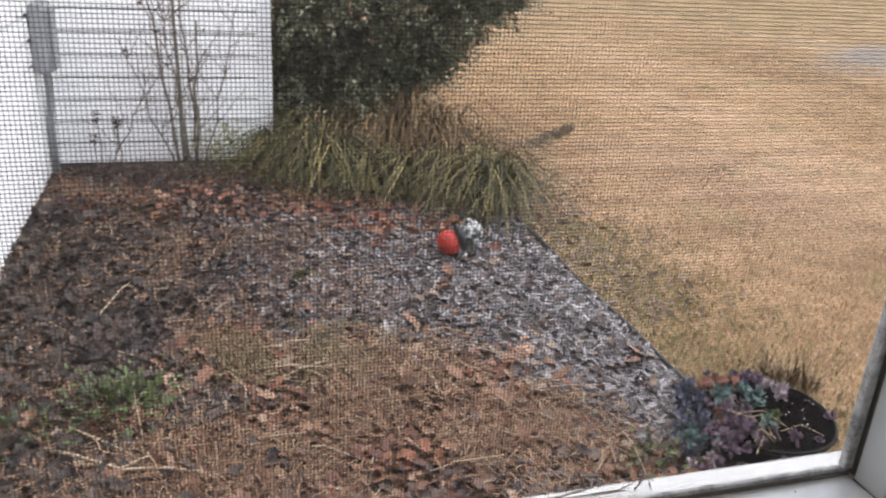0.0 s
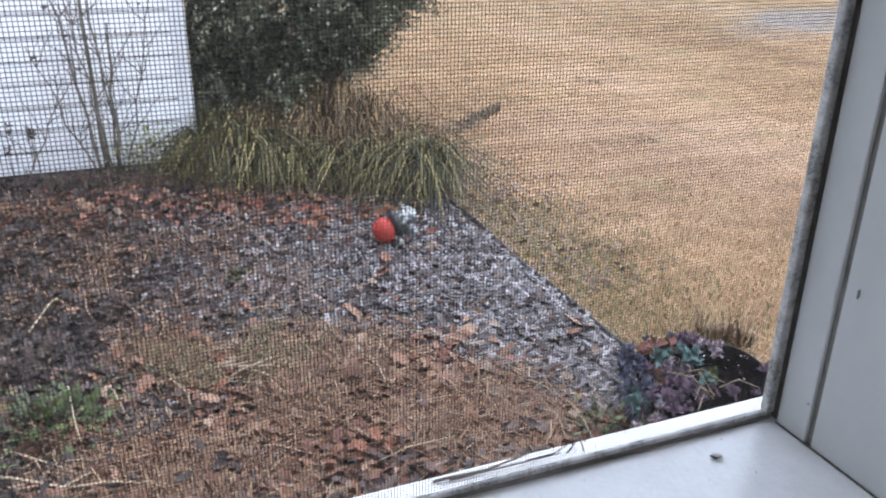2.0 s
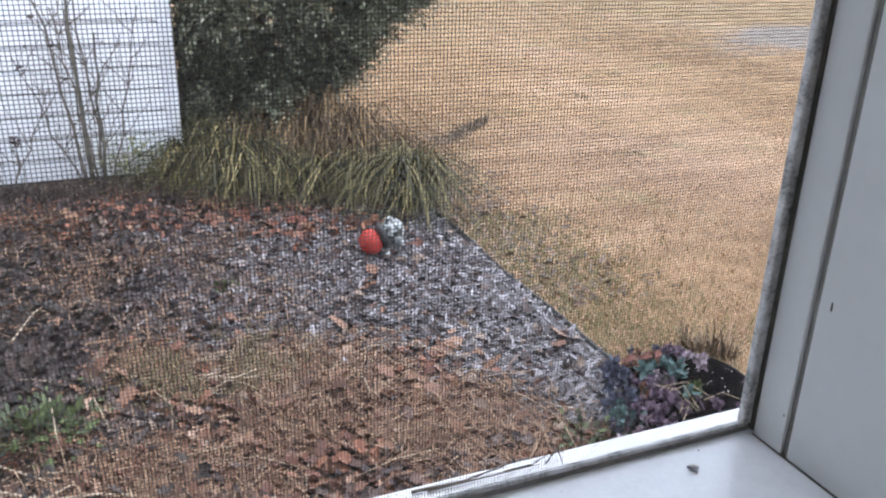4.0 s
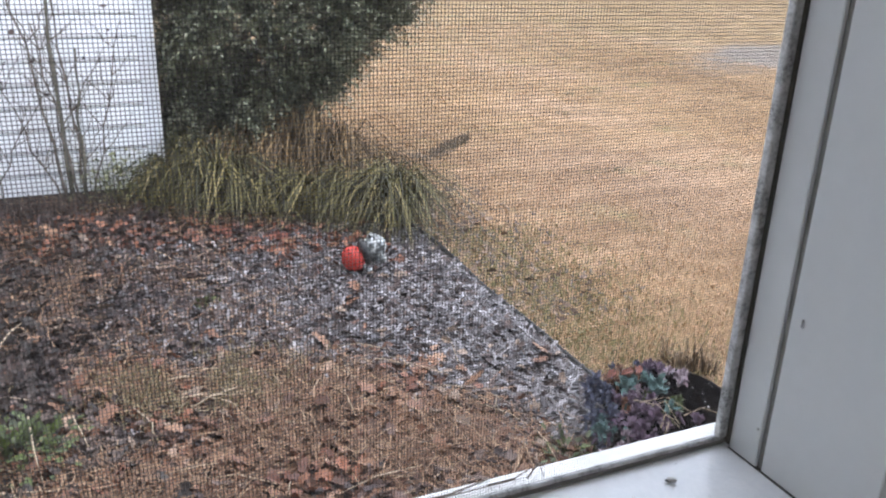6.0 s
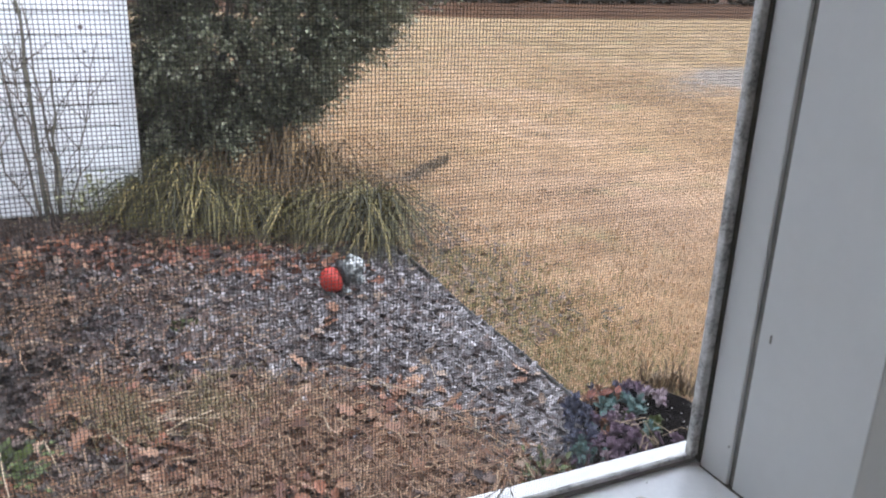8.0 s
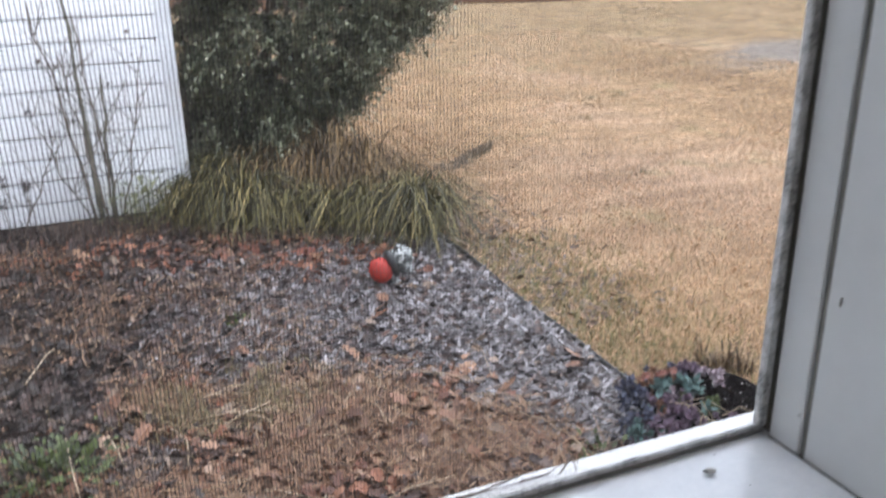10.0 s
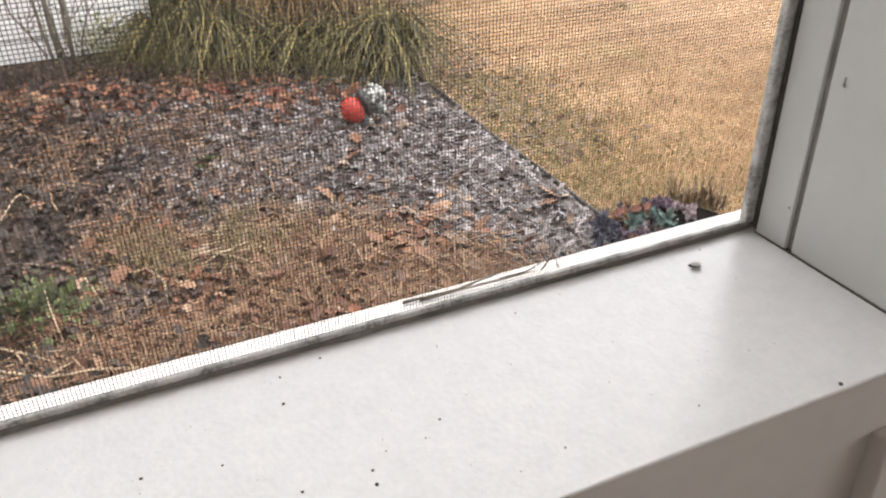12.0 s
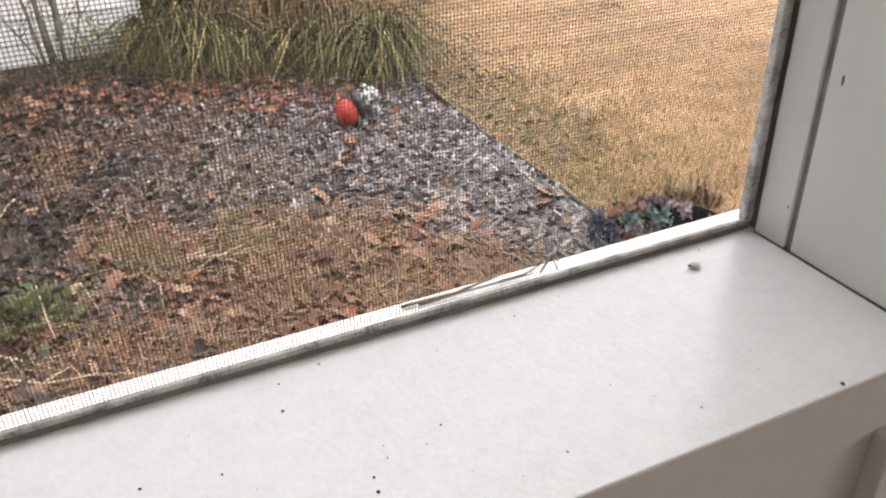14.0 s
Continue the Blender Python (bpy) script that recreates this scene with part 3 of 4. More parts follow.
# far lawn's end
bank = []
rng = random.Random(5)
xs = np.linspace(-10, 60, 71)
verts, faces = [], []
for x in xs:
    near = 22.5 + 0.035 * abs(x - 15) ** 1.6 * (0.5 if x > 15 else 1.0)
    for k, (dy, z) in enumerate(((0, -0.03), (0.5, 0.10), (3, 0.25), (40, 0.4))):
        verts.append((x, near + dy, z + (0.05 * noise.noise((x, dy, 0)) if k else 0)))
for i in range(len(xs) - 1):
    faces += [(4 * i + j, 4 * i + 4 + j, 4 * i + 5 + j, 4 * i + 1 + j) for j in range(3)]
tagged(new("pine_straw_bank", mesh_of("pine_straw_bank", verts, faces, M_STRAWBED, True)), "dark brown straw-covered bank at the lawn's end", "ground", "", "structure")


def distant_bush(at, wide, high, seed):
    rng = random.Random(seed)
    root = thing("distant_bush", "dark rounded bush at the far end of the lawn", "bush", (at[0], at[1], 0.15), "bushes at the lawn's end")
    v, f = tube([(0, 0, -0.1), (0.05, 0, high * 0.6)], 0.08, 0.03, 6)
    part("trunk", mesh_of("trunk", v, f, M_BARK), None, root)
    lv, lf = [], []
    for _ in range(520):
        d = Vector((rng.gauss(0, 1), rng.gauss(0, 1), rng.gauss(0, 1))).normalized()
        p = Vector((d.x * wide, d.y * wide, high * (0.5 + 0.5 * d.z))) * rng.uniform(0.75, 1.05)
        e = (d + Vector((rng.gauss(0, 0.6), rng.gauss(0, 0.6), rng.gauss(0, 0.6)))).normalized() * rng.uniform(0.15, 0.32)
        n = e.cross(Vector((0.2, 0.3, 1))).normalized() * e.length * 0.35
        o = len(lv)
        lv += [p, p + e * 0.5 + n, p + e, p + e * 0.5 - n]
        lf += [(o, o + 1, o + 2, o + 3)]
    part("crown", mesh_of("crown", lv, lf, M_HEDGE), None, root)


rng = random.Random(33)
for i in range(11):
    distant_bush((12.5 + i * 1.7, 26.0 + rng.uniform(0, 2.0) + (i * 0.2)), rng.uniform(0.9, 1.3), rng.uniform(0.9, 1.6), 300 + i)


# ---- litter on the bed ----
def zone(rng):
    return rng.uniform(WX + 0.02, EX - 0.01), rng.uniform(0.06, 4.7)


def edge_noise(x, y):
    return 0.35 * noise.noise((x * 1.6, y * 1.6, 1.0))


def in_russet(rng):
    while True:
        x, y = rng.uniform(WX + 0.02, EX - 0.02), rng.uniform(0.06, 2.9)
        lim = (2.35 if x < 0.45 else 2.35 - (x - 0.45) * 1.5) + edge_noise(x, y) + rng.gauss(0, 0.16)
        if y < lim and not (x < -0.5 and y > 2.0 and rng.random() < 0.85) and not (x < -0.68 and rng.random() < 0.75):
            return x, y


def in_band(rng):
    while True:
        x = rng.uniform(-1.0, 1.0)
        y = 3.98 - 0.62 * x * (1 if x > 0 else 0.1) + rng.gauss(-0.08, 0.2)
        if y < 4.6:
            return x, y


def in_grey(rng):
    while True:
        x, y = rng.uniform(-0.35, EX - 0.02), rng.uniform(0.8, 3.7)
        lim = (2.1 if x < 0.45 else 2.1 - (x - 0.45) * 1.5) + edge_noise(x, y) + rng.gauss(0, 0.2)
        if y > lim and rng.random() < min(1.0, 0.4 + (x + 0.35) * 1.0):
            return x, y


def in_dark(rng):
    while True:
        x, y = rng.uniform(WX + 0.02, 0.6), rng.uniform(1.0, 4.65)
        # nearer than 1.9 m only beside the side wall, to darken its shaded foot
        if y < 1.9 and x > -0.62 + rng.gauss(0, 0.08):
            continue
        if rng.random() < 1.0 - max(0.0, x + 0.2) * 1.1:
            return x, y


def by_edge_lawn(rng):
    while True:
        x, y = EX + 0.03 + abs(rng.gauss(0, 0.27)), rng.uniform(2.3, 4.3)
        if rng.random() < 0.35 + 0.65 * (y - 2.2) / 2.2:
            return x, y


scatter_chips("bark_mulch", "small brown bark mulch over the bed", 27000, zone, M_BROWNCHIP, 11)
scatter_chips("weathered_mulch", "silvery grey weathered wood mulch", 12500, in_grey, M_CHIP, 12, (0.025, 0.105), (0.007, 0.022))
scatter_leaves("leaf_litter", "russet brown fallen oak leaves covering the bed", 12500, in_russet, (0.02, 0.058), M_RUSSET, 13, 0.03, 0.45)
scatter_leaves("dark_leaf_litter", "dark wet brown fallen leaves on the bed", 6900, in_dark, (0.022, 0.06), M_DARKLEAF, 14, 0.03, 0.45)
scatter_leaves("red_leaf_litter", "red-brown fallen leaves gathered before the grass clumps", 620, in_band, (0.03, 0.07), M_RED, 15, 0.035, 0.5)
scatter_leaves("sparse_leaf_litter", "scattered grey-brown leaves on the mulch", 1500, in_grey, (0.025, 0.06), M_DARKLEAF, 16, 0.02, 0.35)


def needle_litter():
    """Thin dry straw and needles matted over the leaves."""
    rng = random.Random(19)
    verts, faces = [], []
    for _ in range(52000):
        x, y = in_russet(rng) if rng.random() < 0.8 else in_dark(rng)
        if noise.noise((x * 2.6, y * 2.6, 51.0)) + rng.uniform(-0.25, 0.25) < (0.02 if y > 1.75 else -0.06):
            continue
        a, l, w = rng.uniform(0, 6.283), rng.uniform(0.02, 0.075), rng.uniform(0.0009, 0.0022)
        d, n = Vector((math.cos(a), math.sin(a), 0)) * l, Vector((-math.sin(a), math.cos(a), 0.2)) * w
        c = Vector((x, y, ground_z(x, y) + rng.uniform(0.012, 0.045)))
        up, bow = Vector((0, 0, rng.gauss(0, 0.012))), Vector((-math.sin(a), math.cos(a), 0.3)) * rng.gauss(0, 0.12) * l
        o = len(verts)
        verts += [c - d - up - n, c - d - up + n, c + bow - n, c + bow + n, c + d + up - n, c + d + up + n]
        faces += [(o, o + 1, o + 3, o + 2), (o + 2, o + 3, o + 5, o + 4)]
    return tagged(new("straw_litter", mesh_of("straw_litter", verts, faces, M_NEEDLE)), "matted thin dry straw over the leaves", "leaf litter", "", "stuff")


needle_litter()


def in_dark_patch(rng):
    while True:
        x, y = in_russet(rng)
        if noise.noise((x * 3.1, y * 3.1, 9.0)) > 0.14:
            return x, y


def in_moss(rng):
    while True:
        x, y = rng.gauss(-0.08, 0.16), rng.gauss(2.24, 0.10)
        if noise.noise((x * 5, y * 5, 4.0)) > -0.1:
            return x, y


scatter_leaves("dark_patch_litter", "dark rotting leaves in patches among the russet ones", 1300, in_dark_patch, (0.02, 0.05), M_DARKLEAF, 27, 0.045, 0.45)


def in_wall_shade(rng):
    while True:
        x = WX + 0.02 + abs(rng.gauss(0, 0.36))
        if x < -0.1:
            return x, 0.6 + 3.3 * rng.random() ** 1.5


# dark leaves paint in the shade by the side wall
scatter_leaves("wet_leaf_litter", "wet leaves coloured dark for the shade along the foot of the side wall", 3600, in_wall_shade, (0.03, 0.065), M_SHADELEAF, 26, 0.05, 0.4)


def in_red_patch(rng):
    while True:
        x, y = in_russet(rng)
        if noise.noise((x * 2.4, y * 2.4, 21.0)) > 0.1:
            return x, y


scatter_leaves("red_patch_litter", "red-brown fallen leaves in patches on the bed", 750, in_red_patch, (0.025, 0.06), M_RED, 29, 0.045, 0.45)


def in_grey_patch(rng):
    while True:
        x, y = in_russet(rng)
        if noise.noise((x * 2.8, y * 2.8, 33.0)) > 0.2:
            return x, y


scatter_chips("mulch_patches", "patches of dark mulch showing between the leaves", 2400, in_grey_patch, M_BROWNCHIP, 30, (0.018, 0.06), (0.006, 0.018), base=lambda x, y: ground_z(x, y) + 0.03)
scatter_leaves("large_leaf_litter", "large curled brown oak leaves lying on top", 480, lambda r: next(p for p in iter(lambda: in_russet(r), None) if p[0] < 0.6), (0.055, 0.09), M_RUSSET, 31, 0.05, 0.4)
scatter_leaves("pale_leaf_litter", "pale tan curled leaves scattered over the bed", 420, lambda r: r.choice((in_russet, in_russet, in_dark, in_grey))(r), (0.03, 0.065), M_PALELEAF, 28, 0.045, 0.5)
flat = lambda x, y: -0.02
scatter_leaves("lawn_leaf_litter", "fallen brown leaves along the lawn's edge", 300, by_edge_lawn, (0.025, 0.055), M_DRYLEAF, 17, 0.03, 0.4, base=flat)
scatter_chips("lawn_mulch_scraps", "grey mulch scraps strewn on the lawn's edge", 750, by_edge_lawn, M_SCRAP, 18, (0.02, 0.06), (0.006, 0.014), base=flat)


# ---- grass ----
def lawn_blades(name, label, n, sampler, material, seed, h=(0.02, 0.05), z=-0.024):
    rng = random.Random(seed)
    verts, faces = [], []
    for _ in range(n):
        x, y = sampler(rng)
        a, t, l, w = rng.uniform(0, 6.283), rng.uniform(0.3, 1.2), rng.uniform(*h), rng.uniform(0.0015, 0.003)
        d = Vector((math.cos(a), math.sin(a), 0))
        s = Vector((-d.y, d.x, 0)) * w
        b = Vector((x, y, z))
        m = b + d * l * 0.4 * t + Vector((0, 0, l * 0.7))
        e = b + d * l * t + Vector((0, 0, l * max(0.15, 1.0 - 0.6 * t)))
        o = len(verts)
        verts += [b - s, b + s, m + s * 0.8, m - s * 0.8, e]
        faces += [(o, o + 1, o + 2, o + 3), (o + 3, o + 2, o + 4)]
    return tagged(new(name, mesh_of(name, verts, faces, material)), label, "grass", "", "stuff")


def lawn_near(rng):
    while True:
        x, y = EX + 0.02 + rng.random() ** 1.6 * 7.0, 0.0 + 14.2 * rng.random() ** 1.8
        if x > 1.3 or y < 3.6:
            return x, y


def lawn_edge(rng):
    return EX + 0.02 + abs(rng.gauss(0, 0.34)), rng.uniform(0.2, 3.5)


lawn_blades("lawn_grass", "dry tan dormant grass blades", 100000, lawn_near, M_LAWNBLADE, 21)
lawn_blades("mossy_grass", "thin olive grass growing through the leaves", 1300, in_moss, M_OLIVE, 23, (0.03, 0.075), 0.012)
lawn_blades("dry_twigs", "dull brown dead stalks at the foot of the wall", 620, lambda r: (r.gauss(-0.38, 0.26), 4.42 + r.gauss(0, 0.10)), M_DEADSTALK, 24, (0.04, 0.15), 0.0)
lawn_blades("edge_grass", "greenish grass along the edging", 9500, lawn_edge, M_MOSSBLADE, 22)


def clump(at, n, length, rise, material, seed, label, group, spread=0.07, name="grass_clump", droop=1.0, wide=(0.0055, 0.0105)):
    rng = random.Random(seed)
    chunks = []
    for _ in range(n):
        a = rng.uniform(0, 2 * math.pi)
        r = spread * math.sqrt(rng.random())
        low = rng.random() < 0.55
        chunks.append(blade(rng, (r * math.cos(a), r * math.sin(a), 0.0), a + rng.gauss(0, 0.7), rng.uniform(0.7, 1.15) * length, (rng.uniform(0.35, 0.7) if low else rng.uniform(0.6, 1.1)) * rise, rng.uniform(*wide), 7, droop * rng.uniform(0.75, 1.4)))
    v, f = join(chunks)
    ob = new(name, mesh_of(name, v, f, material))
    ob.location = (at[0], at[1], ground_z(*at) if at[0] < EX else -0.02)
    return tagged(ob, label, "ornamental grass", group)


def arching(rng, base, az, reach, peak, width, seg=8):
    """One strap blade that rises steeply, bends over and hangs to the ground, keeled along its middle."""
    d, side = Vector((math.cos(az), math.sin(az), 0)), Vector((-math.sin(az), math.cos(az), 0))
    verts, faces = [], []
    crest, end, sway = rng.uniform(0.34, 0.50), rng.uniform(-0.05, 0.5), rng.gauss(0, 0.16)
    kink, bend = rng.uniform(0.4, 0.75), rng.gauss(0, 0.16)
    for i in range(seg + 1):
        t = i / seg
        rise = 1 - ((t - crest) / crest) ** 2 if t < crest else 1 - (1 - end) * ((t - crest) / (1 - crest)) ** 1.7
        p = Vector(base) + d * reach * (t ** 1.5 * 0.85 + 0.15 * t) + side * (sway * t * t + bend * max(0.0, t - kink)) + Vector((0, 0, max(peak * rise, 0.004 + 0.008 * t)))
        w = 0.5 * width * (0.6 + 0.4 * min(1, t * 4)) * (1 - t ** 3) + 0.0005
        verts += [p - side * w, p + Vector((0, 0, -w * 0.5)), p + side * w]
        if i:
            o = 3 * i
            faces += [(o - 3, o - 2, o + 1, o), (o - 2, o - 1, o + 2, o + 1)]
    return verts, faces


def mound(at, n, reach, peak, material, seed, label, group, spread, wide=(0.0055, 0.0105), lean=(0.0, 0.0)):
    """A mound of strap blades falling to all sides, gathered in small tufts."""
    rng = random.Random(seed)
    root = thing("grass_clump", label, "ornamental grass", (at[0], at[1], ground_z(*at)), group)
    tufts, made = [[] for _ in range(14)], 0
    while made < n:
        a, r = rng.uniform(0, 2 * math.pi), spread * math.sqrt(rng.random())
        cx, cy, az, k = r * math.cos(a), r * math.sin(a), a + rng.gauss(0, 0.5), rng.uniform(0.55, 1.1)
        for _ in range(rng.randint(3, 7)):
            b = (cx + rng.gauss(0, 0.012), cy + rng.gauss(0, 0.012), 0.0)
            u = az + rng.gauss(0, 0.45)
            u = math.atan2(math.sin(u) + lean[1], math.cos(u) + lean[0])
            tufts[int(a / (2 * math.pi) * 14) % 14].append(arching(rng, b, u, reach * k * rng.uniform(0.75, 1.15), peak * rng.uniform(0.55, 1.08) * (0.75 + 0.3 * k), rng.uniform(*wide)))
            made += 1
    for chunks in tufts:
        if chunks:
            part("leaf_tuft", mesh_of("leaf_tuft", *join(chunks), material), None, root)
    return root


LIRI = "arching yellow-green clump of strap-leaved ornamental grass"
for i, (x, y, n, reach, peak) in enumerate(((-0.08, 4.46, 60, 0.16, 0.08), (0.05, 4.50, 110, 0.22, 0.15), (0.15, 4.41, 180, 0.30, 0.26), (0.33, 4.24, 290, 0.36, 0.32), (0.58, 4.13, 230, 0.31, 0.24), (0.80, 4.04, 260, 0.32, 0.24),
                                            (1.00, 3.82, 250, 0.33, 0.27), (1.17, 3.65, 340, 0.38, 0.32), (0.36, 4.60, 200, 0.32, 0.34), (0.22, 4.78, 160, 0.32, 0.34))):
    mound((x, y), n, reach, peak, M_LIRI, 100 + i, LIRI, "grass clumps before the shrub", 0.11, lean=(0.0, -0.18))
for i, (x, y, peak) in enumerate(((0.58, 4.46, 0.34), (0.80, 4.38, 0.40), (0.98, 4.22, 0.36), (0.70, 4.70, 0.40), (0.92, 4.60, 0.48), (1.06, 4.42, 0.42), (1.16, 4.08, 0.30), (1.24, 4.30, 0.26), (0.50, 4.74, 0.40))):
    mound((x, y), 230, 0.34, peak, M_DEADGRASS, 130 + i, "brown dead ornamental grass behind the green clumps", "dead grass clumps", 0.13, (0.004, 0.008))


# ---- evergreen shrub ----
def small_leaf(rng, p, size, d):
    """A small pointed leaf of two triangles, folded."""
    q = d.to_track_quat("X", "Z")
    s = q @ Vector((0, 1, 0.3)).normalized() * size * 0.28
    u = d.normalized() * size
    return [p, p + u * 0.5 + s, p + u, p + u * 0.5 - s + Vector((0, 0, size * 0.1))], [(0, 1, 2), (0, 2, 3)]


PROFILE = ((0.16, 0.82), (0.36, 0.95), (0.46, 1.13), (0.56, 1.22), (0.66, 1.32), (0.87, 1.54), (1.11, 1.83), (1.25, 1.98), (1.6, 2.15), (2.1, 2.0), (2.5, 1.6), (2.85, 1.0))


def shrub():
    """A spreading evergreen: limbs, and sprays of small leaves out to an uneven outline."""
    rng = random.Random(41)
    root = thing("evergreen_shrub", "large dark green small-leaved evergreen shrub by the house corner", "shrub", (0.0, 0.0, -0.02))
    heights, rights = [p[0] for p in PROFILE], [p[1] for p in PROFILE]
    limbs = []
    for i in range(9):
        a = i * 0.7 + rng.uniform(-0.2, 0.2)
        r = rng.uniform(0.3, 0.6)
        b = Vector((0.62, 5.1, 0))
        limbs.append(tube([b + Vector(p) for p in ((0.05 * math.cos(a), 0.05 * math.sin(a), 0), (0.12 * math.cos(a), 0.12 * math.sin(a), 0.35), (r * 0.6 * math.cos(a) + 0.1, r * 0.6 * math.sin(a), 0.9), (r * math.cos(a) + 0.3, r * math.sin(a), 1.8))], 0.03, 0.008, 6))
    for _ in range(90):
        p = Vector((rng.uniform(0.2, 1.0), rng.uniform(4.72, 5.2), rng.uniform(0.0, 0.25)))
        q = p + Vector((rng.uniform(-0.15, 0.3), rng.uniform(-0.12, 0.1), rng.uniform(0.25, 0.55)))
        limbs.append(tube([p, p.lerp(q, 0.5) + Vector((rng.gauss(0, 0.02), rng.gauss(0, 0.02), 0)), q], rng.uniform(0.003, 0.007), 0.0015, 4))
    v, f = join(limbs)
    part("trunk", mesh_of("trunk", v, f, M_BARK, True), None, root)
    for name, count, label in (("crown", 6200, "dense dark green foliage with paler leaf tips"),):
        lv, lf = [], []
        made = 0
        while made < count:
            z = 0.16 + 2.6 * rng.random() ** 1.5
            right = float(np.interp(z, heights, rights))
            half, mid = (right - 0.05) / 2, (right + 0.05) / 2
            depth = 0.30 + 0.42 * half
            a = rng.uniform(0, 2 * math.pi)
            lump = 1 + 0.38 * noise.noise((math.cos(a) * 2.2, math.sin(a) * 2.2, z * 2.6)) + 0.10 * noise.noise((math.cos(a) * 6, math.sin(a) * 6, z * 7))
            fade = (0.35 + 0.65 * rng.random() ** 0.5) * lump
            p = Vector((mid + half * fade * math.cos(a), 5.12 + depth * fade * math.sin(a), z))
            if p.x < 0.15 or (p.y > 5.4 and rng.random() < 0.7) or (z < 0.62 and rng.random() > (z - 0.05) / 0.55):
                continue
            if noise.noise((p.x * 5.5, p.y * 5.5, p.z * 5.5 + 4.0)) < -0.16 and rng.random() < 0.85:
                continue
            made += 1
            # one drooping spray, its leaves in pairs along a twig
            out = Vector((math.cos(a) + rng.gauss(0, 0.35), math.sin(a) + rng.gauss(0, 0.35), rng.uniform(-0.35, 0.55))).normalized()
            long = rng.uniform(0.10, 0.24) * (1.7 if fade > 0.86 else 1.0)
            for k in range(34):
                u = (k + rng.random()) / 34
                q = p + out * long * (u - 0.5) + Vector((rng.gauss(0, 0.010), rng.gauss(0, 0.010), rng.gauss(0, 0.010) - 0.05 * u * u))
                if q.x < 0.125:
                    continue
                d = (out * 0.8 + Vector((rng.gauss(0, 0.6), rng.gauss(0, 0.6), rng.gauss(0, 0.5)))).normalized()
                sv, sf = small_leaf(rng, q, rng.uniform(0.026, 0.052) * (1.1 - 0.35 * u), d)
                o = len(lv)
                lv += sv
                lf += [tuple(i + o for i in t) for t in sf]
        part(name, mesh_of(name, lv, lf, M_SHRUB), None, root, label)
    lv, lf = [], []
    for _ in range(420):
        # long feathery shoots reaching past the outline
        z = rng.uniform(0.45, 2.3)
        a = rng.gauss(-0.35, 0.75)
        right = float(np.interp(z, heights, rights))
        half, mid = (right - 0.05) / 2, (right + 0.05) / 2
        p = Vector((mid + half * 0.88 * math.cos(a), 5.12 + (0.30 + 0.42 * half) * 0.88 * math.sin(a), z))
        out = Vector((math.cos(a) + rng.gauss(0, 0.25), math.sin(a) * 0.7 + rng.gauss(0, 0.25), rng.uniform(-0.15, 0.5))).normalized()
        long = rng.uniform(0.14, 0.32)
        for k in range(44):
            u = (k + rng.random()) / 44
            q = p + out * long * u + Vector((rng.gauss(0, 0.006), rng.gauss(0, 0.006), rng.gauss(0, 0.006) - 0.06 * u * u))
            if q.x < 0.125:
                continue
            d = (out + Vector((rng.gauss(0, 0.45), rng.gauss(0, 0.45), rng.gauss(0, 0.35)))).normalized()
            sv, sf = small_leaf(rng, q, rng.uniform(0.026, 0.048) * (1.1 - 0.5 * u), d)
            o = len(lv)
            lv += sv
            lf += [tuple(i + o for i in t) for t in sf]
    part("outer_foliage", mesh_of("outer_foliage", lv, lf, M_SHRUB), None, root, "feathery green shoots at the outline")
    return root


shrub()


# ---- bare shrub before the wall ----
def wander(rng, a, b, n=6, wobble=0.02):
    a, b = Vector(a), Vector(b)
    return [a.lerp(b, i / n) + (Vector((rng.gauss(0, wobble), rng.gauss(0, wobble), 0)) if 0 < i < n else Vector()) for i in range(n + 1)]


def bare_shrub():
    rng = random.Random(51)
    root = thing("bare_shrub", "leafless multi-stemmed shrub with thin grey twigs before white siding", "shrub", (-0.42, 4.56, 0.0))
    stems = (((-0.03, 0, 0), (-0.20, 0.05, 1.25), 0.010), ((0.0, 0.02, 0), (-0.02, 0.05, 1.55), 0.015), ((0.04, -0.02, 0), (-0.10, 0.0, 1.0), 0.008),
             ((0.07, 0.0, 0), (0.10, 0.04, 0.86), 0.013), ((0.06, 0.02, 0), (0.0, 0.06, 1.2), 0.009), ((-0.05, 0, 0), (-0.32, 0.06, 0.75), 0.006), ((0.1, 0, 0.0), (0.34, 0.05, 1.0), 0.006), ((-0.42, -0.02, 0), (-0.16, 0.03, 0.58), 0.005))
    for a, b, r in stems:
        pts = wander(rng, a, b, 7, 0.012)
        v, f = tube(pts, r, r * 0.45, 7)
        part("stem", mesh_of("stem", v, f, M_GREENBARK if r > 0.012 else M_BARK, True), None, root)
        for _ in range(7):
            p = pts[rng.randint(2, 6)]
            q = p + Vector((rng.uniform(-0.22, 0.22), rng.uniform(-0.08, 0.05), rng.uniform(0.12, 0.32)))
            v, f = tube(wander(rng, p, q, 4, 0.01), 0.0035, 0.0015, 4)
            part("twig", mesh_of("twig", v, f, M_BARK), None, root)
    lv = []
    for _ in range(9):
        p = Vector((rng.uniform(-0.3, 0.35), rng.uniform(-0.05, 0.05), rng.uniform(0.5, 1.15)))
        sv, sf = leaf_shape(rng, rng.uniform(0.03, 0.05), False)
        m = pose(p.x, p.y, p.z, rng.uniform(40, 130), 0, rng.uniform(0, 360))
        lv.append(([m @ x for x in sv], sf))
    v, f = join(lv)
    part("withered_leaves", mesh_of("withered_leaves", v, f, M_DARKLEAF), None, root, "few withered brown leaves")


bare_shrub()


